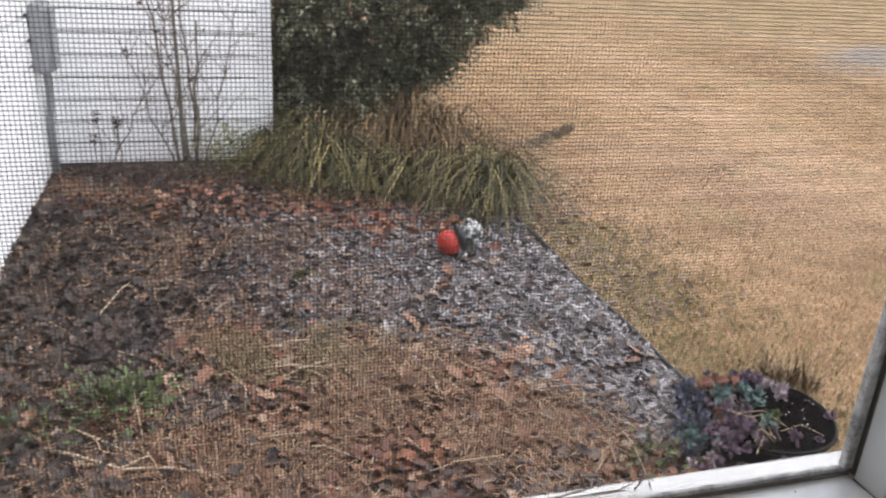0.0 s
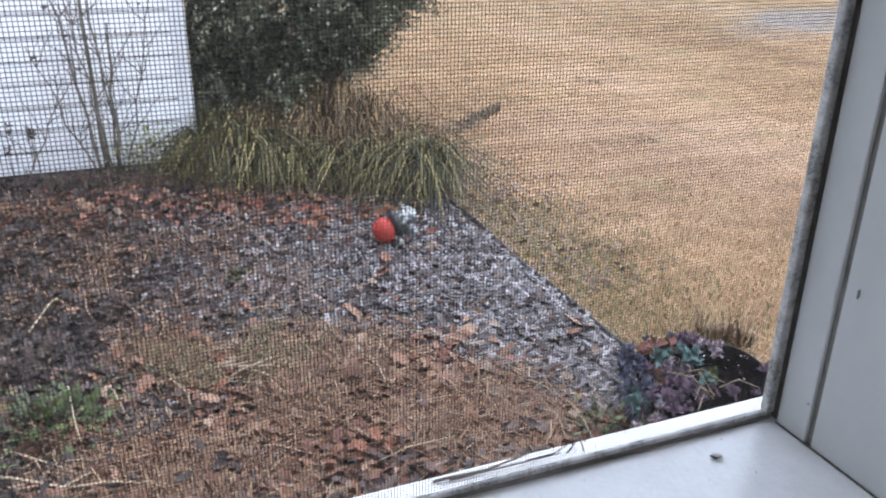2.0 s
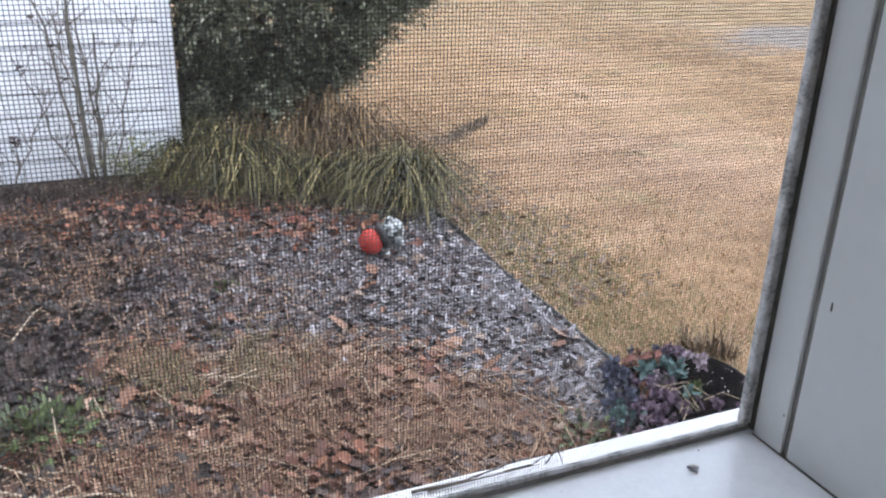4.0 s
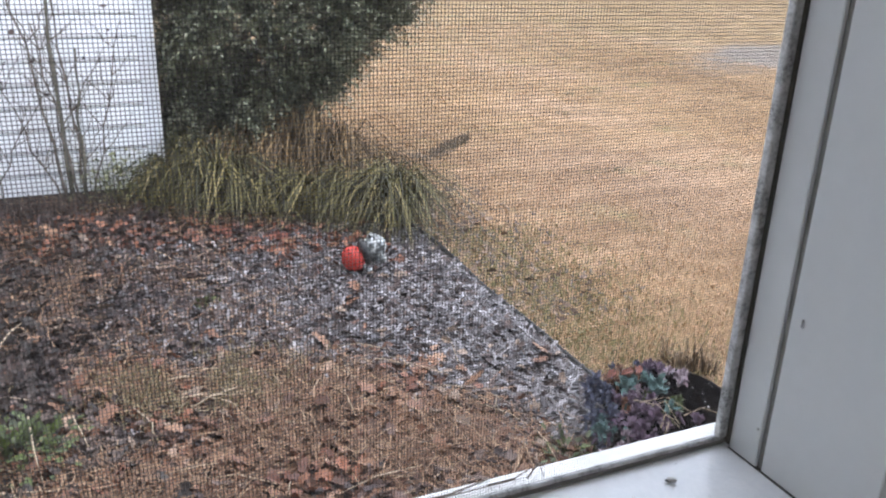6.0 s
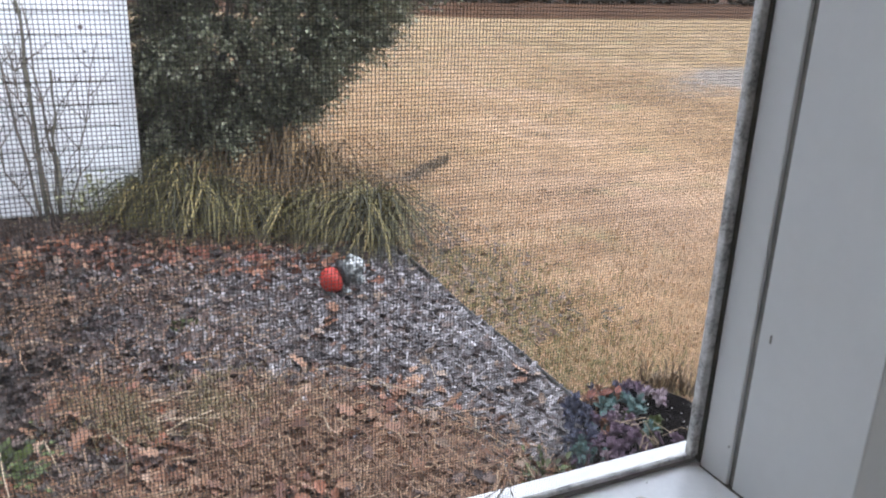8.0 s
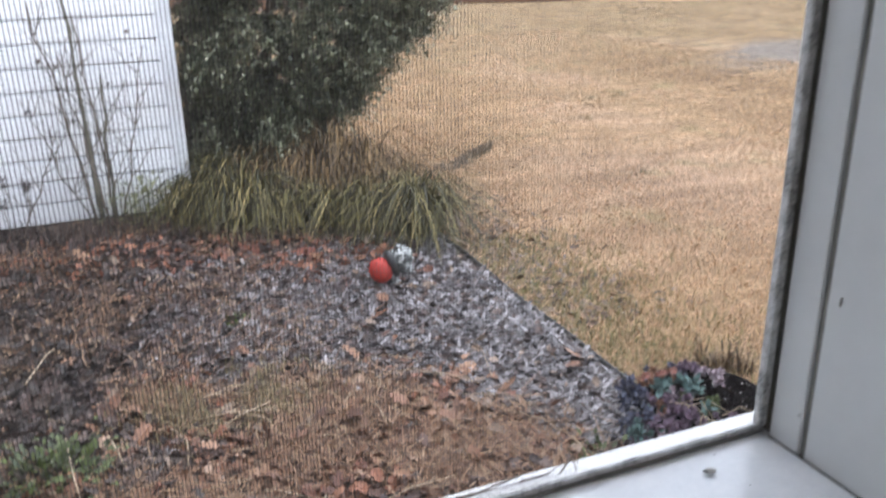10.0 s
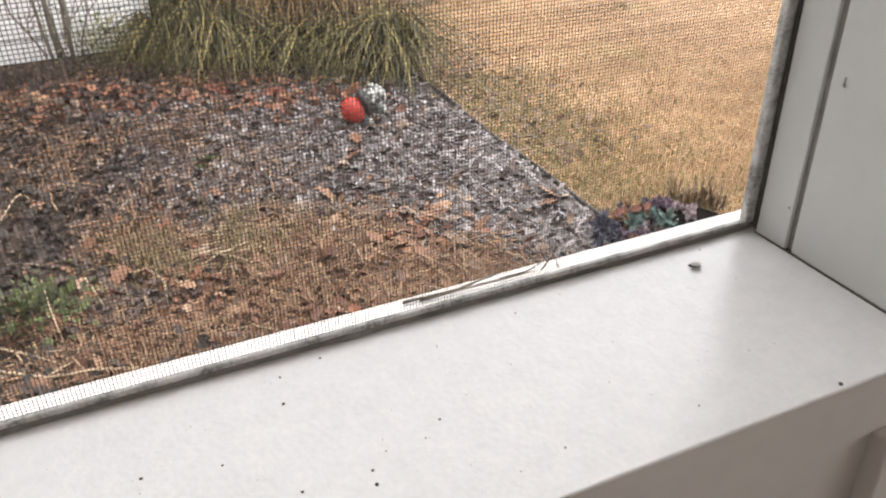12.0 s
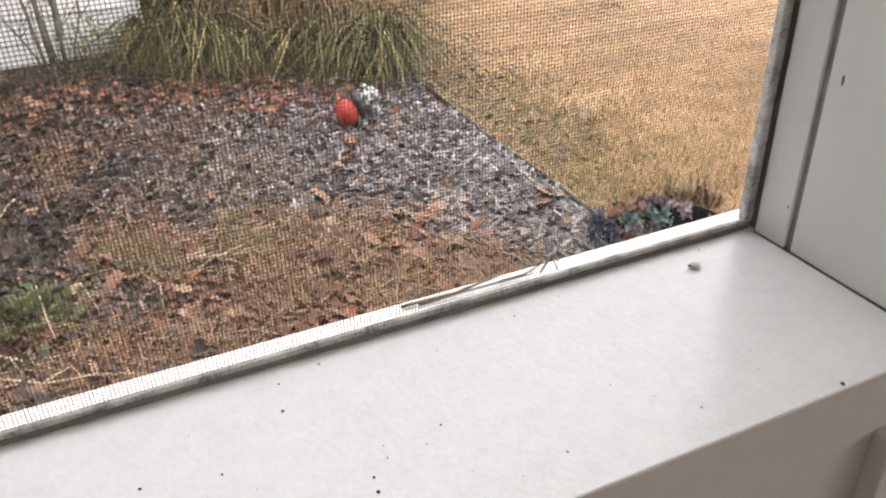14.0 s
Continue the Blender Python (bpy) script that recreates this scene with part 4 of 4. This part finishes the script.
def leafy_sprout(at, n, size, spread, height, material, seed, name, label, category="plant"):
    rng = random.Random(seed)
    chunks = []
    for _ in range(n):
        p = Vector((rng.gauss(0, spread), rng.gauss(0, spread), rng.uniform(0.01, height)))
        d = Vector((p.x + rng.gauss(0, 0.3 * spread + 0.02), p.y + rng.gauss(0, 0.02), rng.uniform(-0.05, 0.12)))
        chunks.append(small_leaf(rng, p, rng.uniform(*size), d))
    for _ in range(8):
        p = (rng.gauss(0, spread * 0.8), rng.gauss(0, spread * 0.8), height * 0.8)
        chunks.append(tube([(p[0] * 0.3, p[1] * 0.3, 0), p], 0.003, 0.0015, 4))
    v, f = join(chunks)
    ob = new(name, mesh_of(name, v, f, material))
    ob.location = (at[0], at[1], ground_z(*at))
    return tagged(ob, label, category, "", "stuff" if n > 100 else "")


leafy_sprout((-0.20, 4.52), 480, (0.02, 0.045), 0.12, 0.26, M_LIGHTGREEN, 61, "low_shrub", "small pale green leafy shrub against white siding", "shrub")
leafy_sprout((0.04, 4.60), 200, (0.02, 0.045), 0.06, 0.2, M_LIGHTGREEN, 62, "low_shrub", "small pale green leafy shrub by the wall corner", "shrub")
leafy_sprout((-0.62, 2.02), 300, (0.022, 0.055), 0.075, 0.07, M_GREEN, 63, "green_groundcover", "low fresh green feathery weeds among leaves", "weeds")
leafy_sprout((-0.88, 1.93), 110, (0.015, 0.04), 0.07, 0.06, M_GREEN, 64, "green_groundcover", "low fresh green feathery weeds among leaves", "weeds")
leafy_sprout((0.06, 2.89), 26, (0.02, 0.04), 0.022, 0.04, M_GREEN, 65, "green_sprout", "tiny green seedling in the mulch", "weeds")
leafy_sprout((0.90, 1.42), 120, (0.015, 0.035), 0.06, 0.06, M_GREEN, 66, "green_groundcover", "low green weeds beside the flowers", "weeds")


def dried_flower(at, h, seed):
    rng = random.Random(seed)
    root = thing("dried_flower", "withered brown flower head on a thin stalk", "dried flower", (at[0], at[1], ground_z(*at)), "dried flowers by the wall")
    top = Vector((rng.uniform(-0.05, 0.05), 0, h))
    v, f = tube(wander(rng, (0, 0, 0), top, 4, 0.006), 0.004, 0.0025, 5)
    part("stalk", mesh_of("stalk", v, f, M_BARK), None, root)
    chunks = []
    for _ in range(40):
        d = Vector((rng.gauss(0, 1), rng.gauss(0, 1), rng.gauss(0, 0.8))).normalized()
        chunks.append(small_leaf(rng, top + d * rng.uniform(0.005, 0.025), 0.022, d))
    v, f = join(chunks)
    part("flower_head", mesh_of("flower_head", v, f, M_DARKLEAF), None, root)


for i, (x, y, h) in enumerate(((-0.82, 4.54, 0.30), (-0.87, 4.55, 0.33), (-0.74, 4.54, 0.29), (-0.88, 4.5, 0.22))):
    dried_flower((x, y), h, 70 + i)


# ---- dry stems on the bed ----
def dry_stem(points, r, name="dry_stem", label="pale dry plant stem lying on leaves"):
    v, f = tube([(x, y, ground_z(x, y) + z) for x, y, z in points], r, r * 0.5, 5)
    return tagged(new(name, mesh_of(name, v, f, M_STRAW, True)), label, "stem", "dry stems on the bed")


dry_stem(((-0.80, 1.84, 0.03), (-0.70, 1.76, 0.05), (-0.58, 1.67, 0.05), (-0.47, 1.65, 0.05), (-0.36, 1.64, 0.03)), 0.006)
dry_stem(((-0.74, 1.90, 0.05), (-0.66, 1.82, 0.06), (-0.60, 1.77, 0.05), (-0.52, 1.71, 0.03)), 0.004)
dry_stem(((-0.66, 1.60, 0.03), (-0.58, 1.68, 0.05), (-0.52, 1.70, 0.06), (-0.44, 1.74, 0.03)), 0.004)
dry_stem(((-0.58, 2.15, 0.07), (-0.56, 1.96, 0.07), (-0.53, 1.79, 0.04)), 0.003)
dry_stem(((-0.46, 2.14, 0.06), (-0.44, 2.04, 0.07), (-0.41, 1.94, 0.03)), 0.003)
dry_stem(((-0.28, 2.12, 0.06), (-0.235, 2.0, 0.06), (-0.245, 1.91, 0.03)), 0.003)
dry_stem(((-0.72, 2.62, 0.05), (-0.66, 2.82, 0.06), (-0.62, 2.97, 0.03)), 0.004)
dry_stem(((-0.20, 2.15, 0.04), (-0.08, 2.12, 0.06), (0.06, 2.09, 0.05)), 0.0035)
dry_stem(((-0.14, 2.06, 0.04), (-0.06, 2.08, 0.07), (0.05, 2.13, 0.06)), 0.0035)
dry_stem(((-0.10, 2.15, 0.05), (0.0, 2.06, 0.06), (0.07, 1.99, 0.03)), 0.003)
rng = random.Random(81)
for i in range(14):
    a, c = rng.uniform(-0.5, 0.5), (rng.uniform(-0.16, 0.10), rng.uniform(2.05, 2.32))
    l = rng.uniform(0.08, 0.17)
    dry_stem(((c[0] - l * math.cos(a), c[1] - l * math.sin(a), 0.03), (c[0], c[1], 0.045), (c[0] + l * math.cos(a), c[1] + l * math.sin(a), 0.03)), 0.0028)
for i in range(44):
    a, c = rng.uniform(0, 6.28), (rng.uniform(-0.8, 0.9), rng.uniform(1.4, 2.4))
    l = rng.uniform(0.05, 0.15)
    dry_stem(((c[0] - l * math.cos(a), c[1] - l * math.sin(a), 0.03), (c[0], c[1], rng.uniform(0.03, 0.06)), (c[0] + l * math.cos(a), c[1] + l * math.sin(a), 0.025)), rng.uniform(0.0015, 0.003))

# single bright leaves
rng = random.Random(91)
LEAF_MESHES = [mesh_of("fallen_leaf", *leaf_shape(rng, 1.0, True), M_ORANGELEAF) for _ in range(4)]
RED_MESHES = [mesh_of("fallen_leaf", *leaf_shape(rng, 1.0, True), M_RUST) for _ in range(2)]
SPOTS = [(0.34, 3.70, 0.09), (0.50, 3.62, 0.10), (0.53, 3.58, 0.09), (0.70, 2.08, 0.13), (0.76, 2.12, 0.10), (0.65, 2.77, 0.11), (0.62, 2.70, 0.09), (0.68, 2.84, 0.08), (0.29, 3.73, 0.12), (0.24, 3.78, 0.10), (1.17, 2.05, 0.10), (1.12, 1.98, 0.08), (0.83, 1.94, 0.09)]
for _ in range(70):
    x, y = rng.choice((in_russet, in_russet, in_band, in_dark))(rng)
    SPOTS.append((x, y, rng.uniform(0.05, 0.085)))
for x, y, s in SPOTS:
    ob = new("fallen_leaf", rng.choice(RED_MESHES if s > 0.085 and y > 3.5 else LEAF_MESHES))
    ob.matrix_world = pose(x, y, ground_z(x, y) + 0.03, rng.gauss(0, 22), rng.gauss(0, 22), rng.uniform(0, 360)) @ Matrix.Scale(s, 4)
    tagged(ob, "curled rust-red fallen oak leaf" if s > 0.085 and y > 3.5 else "curled orange-brown fallen oak leaf", "leaf", "bright leaves on the bed")

# dark clod of grass on the lawn
rng = random.Random(95)
chunks = []
for _ in range(420):
    s = rng.random()
    p = (-0.38 + 0.76 * s, rng.gauss(0, 0.06 * (1.1 - s)), 0)
    chunks.append(blade(rng, p, rng.gauss(0.6, 0.6), rng.uniform(0.05, 0.14), rng.uniform(0.02, 0.07) * (0.5 + s), 0.005, 4))
v, f = join(chunks)
ob = new("grass_tuft", mesh_of("grass_tuft", v, f, M_OLIVEDARK))
ob.matrix_world = pose(2.15, 5.18, -0.02, 0, 0, 38)
tagged(ob, "flattened dark withered tuft on the tan lawn", "grass tuft", "", "stuff")
for i, (x, y) in enumerate(((4.72, 7.06), (4.35, 7.0), (3.05, 4.25), (3.75, 6.1))):
    clump((x, y), 26, 0.09, 0.05, M_OLIVE, 170 + i, "small flat tuft of olive weeds on the lawn", "weed tufts on the lawn", 0.07, "weed_tuft", 1.2, (0.004, 0.008))
for i, (x, y) in enumerate(((1.61, 1.86), (1.66, 1.80), (1.70, 1.74), (1.60, 1.78))):
    clump((x, y), 40, 0.06, 0.085, M_DRYTUFT, 150 + i, "upright brown withered grass tuft", "withered tufts by the pot", 0.03, "withered_tuft", 0.3, (0.004, 0.008))


# ---- figurine ----
def figurine():
    bm = bmesh.new()
    def ball(c, r, slot, rot=0.0):
        made = bmesh.ops.create_uvsphere(bm, u_segments=20, v_segments=14, radius=1, matrix=Matrix.Translation(c) @ Matrix.Rotation(rot, 4, "Y") @ Matrix.Diagonal((*r, 1)))
        for face in {f for vert in made["verts"] for f in vert.link_faces}:
            face.material_index, face.smooth = slot, True
    ball((-0.045, 0, 0.098), (0.062, 0.058, 0.068), 0, -0.6)
    ball((0.016, 0, 0.125), (0.030, 0.058, 0.076), 2, -0.35)
    ball((0.070, 0, 0.148), (0.066, 0.062, 0.062), 1)
    ball((0.085, -0.01, 0.095), (0.050, 0.045, 0.034), 1, 0.4)
    ball((0.055, 0.0, 0.208), (0.02, 0.02, 0.014), 1)
    ball((0.12, -0.012, 0.142), (0.020, 0.014, 0.011), 2)
    for sx in (-0.055, 0.01):
        ball((sx, -0.025, 0.018), (0.026, 0.020, 0.026), 2)
        ball((sx, 0.03, 0.018), (0.026, 0.020, 0.026), 2)
    ball((0.03, -0.03, 0.04), (0.022, 0.02, 0.014), 1)
    me = bpy.data.meshes.new("garden_figurine")
    bm.to_mesh(me)
    bm.free()
    for m in (M_RED_PAINT, M_SPECKLED, M_BLACK_PAINT):
        me.materials.append(m)
    ob = new("garden_figurine", me)
    ob.location = (0.778, 3.035, 0.0)
    ob.scale = (0.88, 0.88, 0.92)
    return tagged(ob, "small red garden figurine with a white speckled head on mulch", "garden figurine")


figurine()


# ---- pot and flowers ----
def lathe(profile, k=28):
    verts, faces = [], []
    for r, z in profile:
        verts += [(r * math.cos(2 * math.pi * i / k), r * math.sin(2 * math.pi * i / k), z) for i in range(k)]
    for j in range(len(profile) - 1):
        faces += [(j * k + i, j * k + (i + 1) % k, (j + 1) * k + (i + 1) % k, (j + 1) * k + i) for i in range(k)]
    return verts, faces


def planter():
    """A wide black tub of ornamental kale and faded blooms, bare soil on one side."""
    rng = random.Random(171)
    root = thing("planter", "wide black tub planted with teal and purple ornamental kale", "planter", (1.295, 1.485, -0.015))
    v, f = lathe([(0.0, 0.0), (0.17, 0.0), (0.212, 0.12), (0.213, 0.121), (0.214, 0.127), (0.209, 0.128), (0.205, 0.122), (0.200, 0.10)], 36)
    part("tub", mesh_of("tub", v, f, M_POT, True), None, root)
    v, f = lathe([(0.001, 0.134), (0.05, 0.132), (0.10, 0.128), (0.15, 0.130), (0.18, 0.131), (0.204, 0.129), (0.2165, 0.118)], 44)
    v = [(x, y, z + 0.012 * noise.noise((x * 38, y * 38, 0))) for x, y, z in v]
    part("soil", mesh_of("soil", v, f, M_POTSOIL, True), None, root, "dark damp potting soil")
    bm = bmesh.new()
    for _ in range(16):
        a, r = rng.uniform(-1.2, 1.0), rng.uniform(0.05, 0.185)
        bmesh.ops.create_icosphere(bm, subdivisions=1, radius=rng.uniform(0.0015, 0.0028), matrix=Matrix.Translation((r * math.cos(a), r * math.sin(a), 0.139)))
    tagged(part("perlite", bm, M_PERLITE, root, "tiny white perlite grains on the soil"), kind="stuff")
    leaf_kinds = {m: [mesh_of("kale_leaf", *leaf_shape(rng, 1.0, k), m) for k in (True, False)] for m in (M_TEAL, M_PURPLE, M_BLUE, M_PINK, M_RUSSET, M_GREEN)}
    v, f = tube([(0, 0, -0.03), (0, 0, 0.004)], 0.005, 0.004, 6)
    stub = {m: mesh_of("kale", v, f, m) for m in leaf_kinds}
    # full heads first, then small ruffled ones filling in between: centre, spread, kind, number, leaf length
    zones = (((-0.205, 0.117), 0.007, M_BLUE, 3, 0.040), ((-0.125, 0.050), 0.007, M_TEAL, 3, 0.040), ((-0.040, 0.005), 0.007, M_TEAL, 3, 0.044), ((-0.285, -0.068), 0.007, M_TEAL, 3, 0.036), ((-0.092, -0.115), 0.003, M_TEAL, 1, 0.036),
             ((-0.20, -0.09), 0.045, M_PURPLE, 26, 0.028), ((-0.13, -0.10), 0.025, M_PURPLE, 9, 0.026), ((-0.30, -0.15), 0.03, M_PINK, 8, 0.024), ((0.10, 0.09), 0.018, M_PINK, 9, 0.024), ((0.07, 0.165), 0.022, M_PURPLE, 9, 0.026), ((-0.01, 0.17), 0.04, M_BLUE, 10, 0.026),
             ((-0.10, 0.125), 0.03, M_RUSSET, 5, 0.026), ((-0.02, 0.115), 0.025, M_RUSSET, 2, 0.024), ((-0.20, 0.02), 0.03, M_RUSSET, 4, 0.024), ((-0.16, 0.00), 0.03, M_PURPLE, 8, 0.026), ((-0.05, 0.10), 0.03, M_TEAL, 6, 0.028), ((-0.24, -0.05), 0.04, M_TEAL, 8, 0.028), ((-0.22, 0.06), 0.05, M_BLUE, 12, 0.028), ((-0.26, -0.01), 0.03, M_BLUE, 7, 0.028),
             ((-0.02, -0.165), 0.04, M_PURPLE, 7, 0.022), ((0.19, -0.07), 0.015, M_PURPLE, 3, 0.020), ((-0.06, -0.06), 0.03, M_GREEN, 12, 0.024), ((-0.17, 0.09), 0.035, M_BLUE, 12, 0.024), ((-0.09, -0.02), 0.03, M_PURPLE, 10, 0.024), ((-0.07, 0.03), 0.03, M_PINK, 6, 0.020), ((-0.14, 0.10), 0.03, M_RUSSET, 5, 0.022))
    plan = [(rng.gauss(c[0], w), rng.gauss(c[1], w), m, size) for c, w, m, n, size in zones for _ in range(n)]
    for x, y, m, size in plan:
        out = math.hypot(x, y)
        ob = part("kale", stub[m], None, root)
        ob.matrix_basis = pose(x, y, rng.uniform(0.125, 0.16) + (0.028 if size > 0.035 else 0.0) - max(0.0, out - 0.19) * 0.6, rng.gauss(0, 16) - 10, rng.gauss(0, 16), rng.uniform(0, 360))
        size *= rng.uniform(0.85, 1.15)
        for i in range(9):
            leaf = part("leaf", leaf_kinds[m][1] if size > 0.033 else rng.choice(leaf_kinds[m]), None, ob)
            leaf.matrix_basis = Matrix.Rotation(2.4 * i, 4, "Z") @ Matrix.Rotation(-1.35 * (i / 9) - rng.uniform(-0.1, 0.4), 4, "Y") @ Matrix.Translation((size * 0.48, 0, 0)) @ Matrix.Rotation(rng.gauss(0, 0.5), 4, "X") @ Matrix.Scale(size * rng.uniform(0.7, 1.1), 4)
    for x, y, t in ((-0.12, 0.14, 20), (-0.06, 0.135, -10), (-0.02, 0.13, 40)):
        sv, sf = leaf_shape(rng, 0.05, False)
        ob = part("red_leaf", mesh_of("red_leaf", sv, sf, M_RUST), None, root, "rust-red leaf")
        ob.matrix_basis = pose(x, y, 0.165, 15, -10, t)
    for a0, a1 in (((-0.15, -0.02), (-0.11, -0.19)), ((-0.12, -0.07), (-0.10, -0.18)), ((-0.17, -0.18), (-0.09, -0.17)), ((-0.20, -0.23), (-0.15, -0.16)), ((-0.14, -0.04), (-0.02, -0.14)), ((-0.06, -0.15), (0.06, -0.19))):
        mid = ((a0[0] + a1[0]) / 2 + rng.gauss(0, 0.008), (a0[1] + a1[1]) / 2 + rng.gauss(0, 0.008), rng.uniform(0.18, 0.20))
        v, f = tube([(*a0, 0.165), mid, (*a1, 0.160)], 0.0016, 0.0009, 4)
        part("dry_stalk", mesh_of("dry_stalk", v, f, M_STRAW), None, root, "pale dry stalk")


planter()


# ---- small things on the sill ----
def specks():
    rng = random.Random(201)
    bm = bmesh.new()
    spots = [(-0.059, -0.1115, 0.0012), (-0.325, -0.042, 0.0010), (-0.268, -0.025, 0.0009), (-0.246, -0.003, 0.0007), (-0.215, -0.060, 0.0007), (-0.248, -0.074, 0.0009), (-0.249, -0.081, 0.0010), (-0.119, -0.097, 0.0006), (-0.040, -0.002, 0.0005),
             (-0.274, -0.073, 0.0009), (-0.297, -0.048, 0.0006), (-0.179, -0.094, 0.0006), (-0.143, -0.070, 0.0004), (-0.265, -0.008, 0.0006), (-0.197, -0.017, 0.0004), (-0.154, -0.010, 0.0005), (-0.240, -0.067, 0.0005), (-0.042, -0.031, 0.0004), (-0.224, -0.067, 0.0004)]
    for _ in range(60):
        spots.append((rng.uniform(-0.36, -0.06), -rng.random() ** 0.7 * 0.105, rng.choice((0.00015, 0.0002, 0.0002, 0.0003))))
    for x, y, r in spots:
        r *= 0.78
        bmesh.ops.create_icosphere(bm, subdivisions=1, radius=r, matrix=Matrix.LocRotScale((x, y, ZS + r * 0.4), None, (1, rng.uniform(0.6, 1.4), 0.7)))
    return tagged(solid("dirt_specks", bm, M_SPECK, "scattered black dirt specks on the white sill", "dirt"), kind="stuff")


specks()
for y, z, w, h in ((-0.0325, 1.294, 0.0003, 0.0022), (-0.0185, 1.2235, 0.0005, 0.0006)):
    tagged(new("paint_nick", mesh_of("paint_nick", [(-0.0013, y - w, z - h), (-0.0014, y + w, z - h * 0.8), (-0.0014, y + w * 0.7, z + h), (-0.0013, y - w * 0.6, z + h * 0.9), (0.0, y - w, z - h), (0.0, y + w, z - h), (0.0, y + w, z + h), (0.0, y - w, z + h)],
                                            [(0, 1, 2, 3), (0, 4, 5, 1), (1, 5, 6, 2), (2, 6, 7, 3), (3, 7, 4, 0)], M_JOINT)), "tiny dark nick in the white post's paint", "paint nick", "nicks in the post")
bug = thing("dead_insect", "tiny dead insect with pale wings on the sill", "insect", (-0.054, -0.0145, ZS))
bm = bmesh.new()
bmesh.ops.create_uvsphere(bm, u_segments=10, v_segments=8, radius=1, matrix=pose(0, 0, 0.0012, 0, 0, -32) @ Matrix.Diagonal((0.0032, 0.0011, 0.0009, 1)))
part("body", bm, M_SPECK, bug)
bm = bmesh.new()
bmesh.ops.create_uvsphere(bm, u_segments=10, v_segments=8, radius=1, matrix=pose(0.0004, -0.0004, 0.0022, 0, 4, -32) @ Matrix.Diagonal((0.0028, 0.0017, 0.0011, 1)))
part("wings", bm, M_BUGWING, bug, "pale folded wings")

for pts, r in ((((-0.198, 0.0205, 0.001), (-0.17, 0.0185, 0.002), (-0.145, 0.0215, 0.003)), 0.0008), (((-0.190, 0.0185, 0.001), (-0.165, 0.0175, 0.002), (-0.128, 0.0180, 0.001)), 0.0005),
               (((-0.147, 0.0190, 0.001), (-0.132, 0.0180, 0.002), (-0.120, 0.0225, 0.002)), 0.0005), (((-0.124, 0.0170, 0.001), (-0.116, 0.0200, 0.007), (-0.110, 0.0220, 0.001)), 0.0005), (((-0.118, 0.0225, 0.001), (-0.1155, 0.0190, 0.006), (-0.115, 0.0150, 0.001)), 0.0005)):
    v, f = tube([(x, y, ZS - 0.0010 + z) for x, y, z in pts], r, r * 0.6, 5)
    tagged(new("grass_stalk", mesh_of("grass_stalk", v, f, M_BARK, True)), "thin dry grass stalk caught on the outer ledge", "stem", "stalks on the ledge")

# siding laps
for wall, x, y, turn, length, n in ((wall_north, WX, WY, 0, CX - 0.09 - WX, 22), (wall_left, WX, 0.02, 90, WY - 0.02, 22), (wall_side, CX - 0.012, WY + 0.08, 90, 4.1, 22)):
    me = plank_mesh(length)
    for i in range(n):
        ob = new("siding_plank", me)
        ob.parent = wall
        ob.matrix_basis = pose(x, y, 0.022 + i * COURSE, 0, 0, turn)
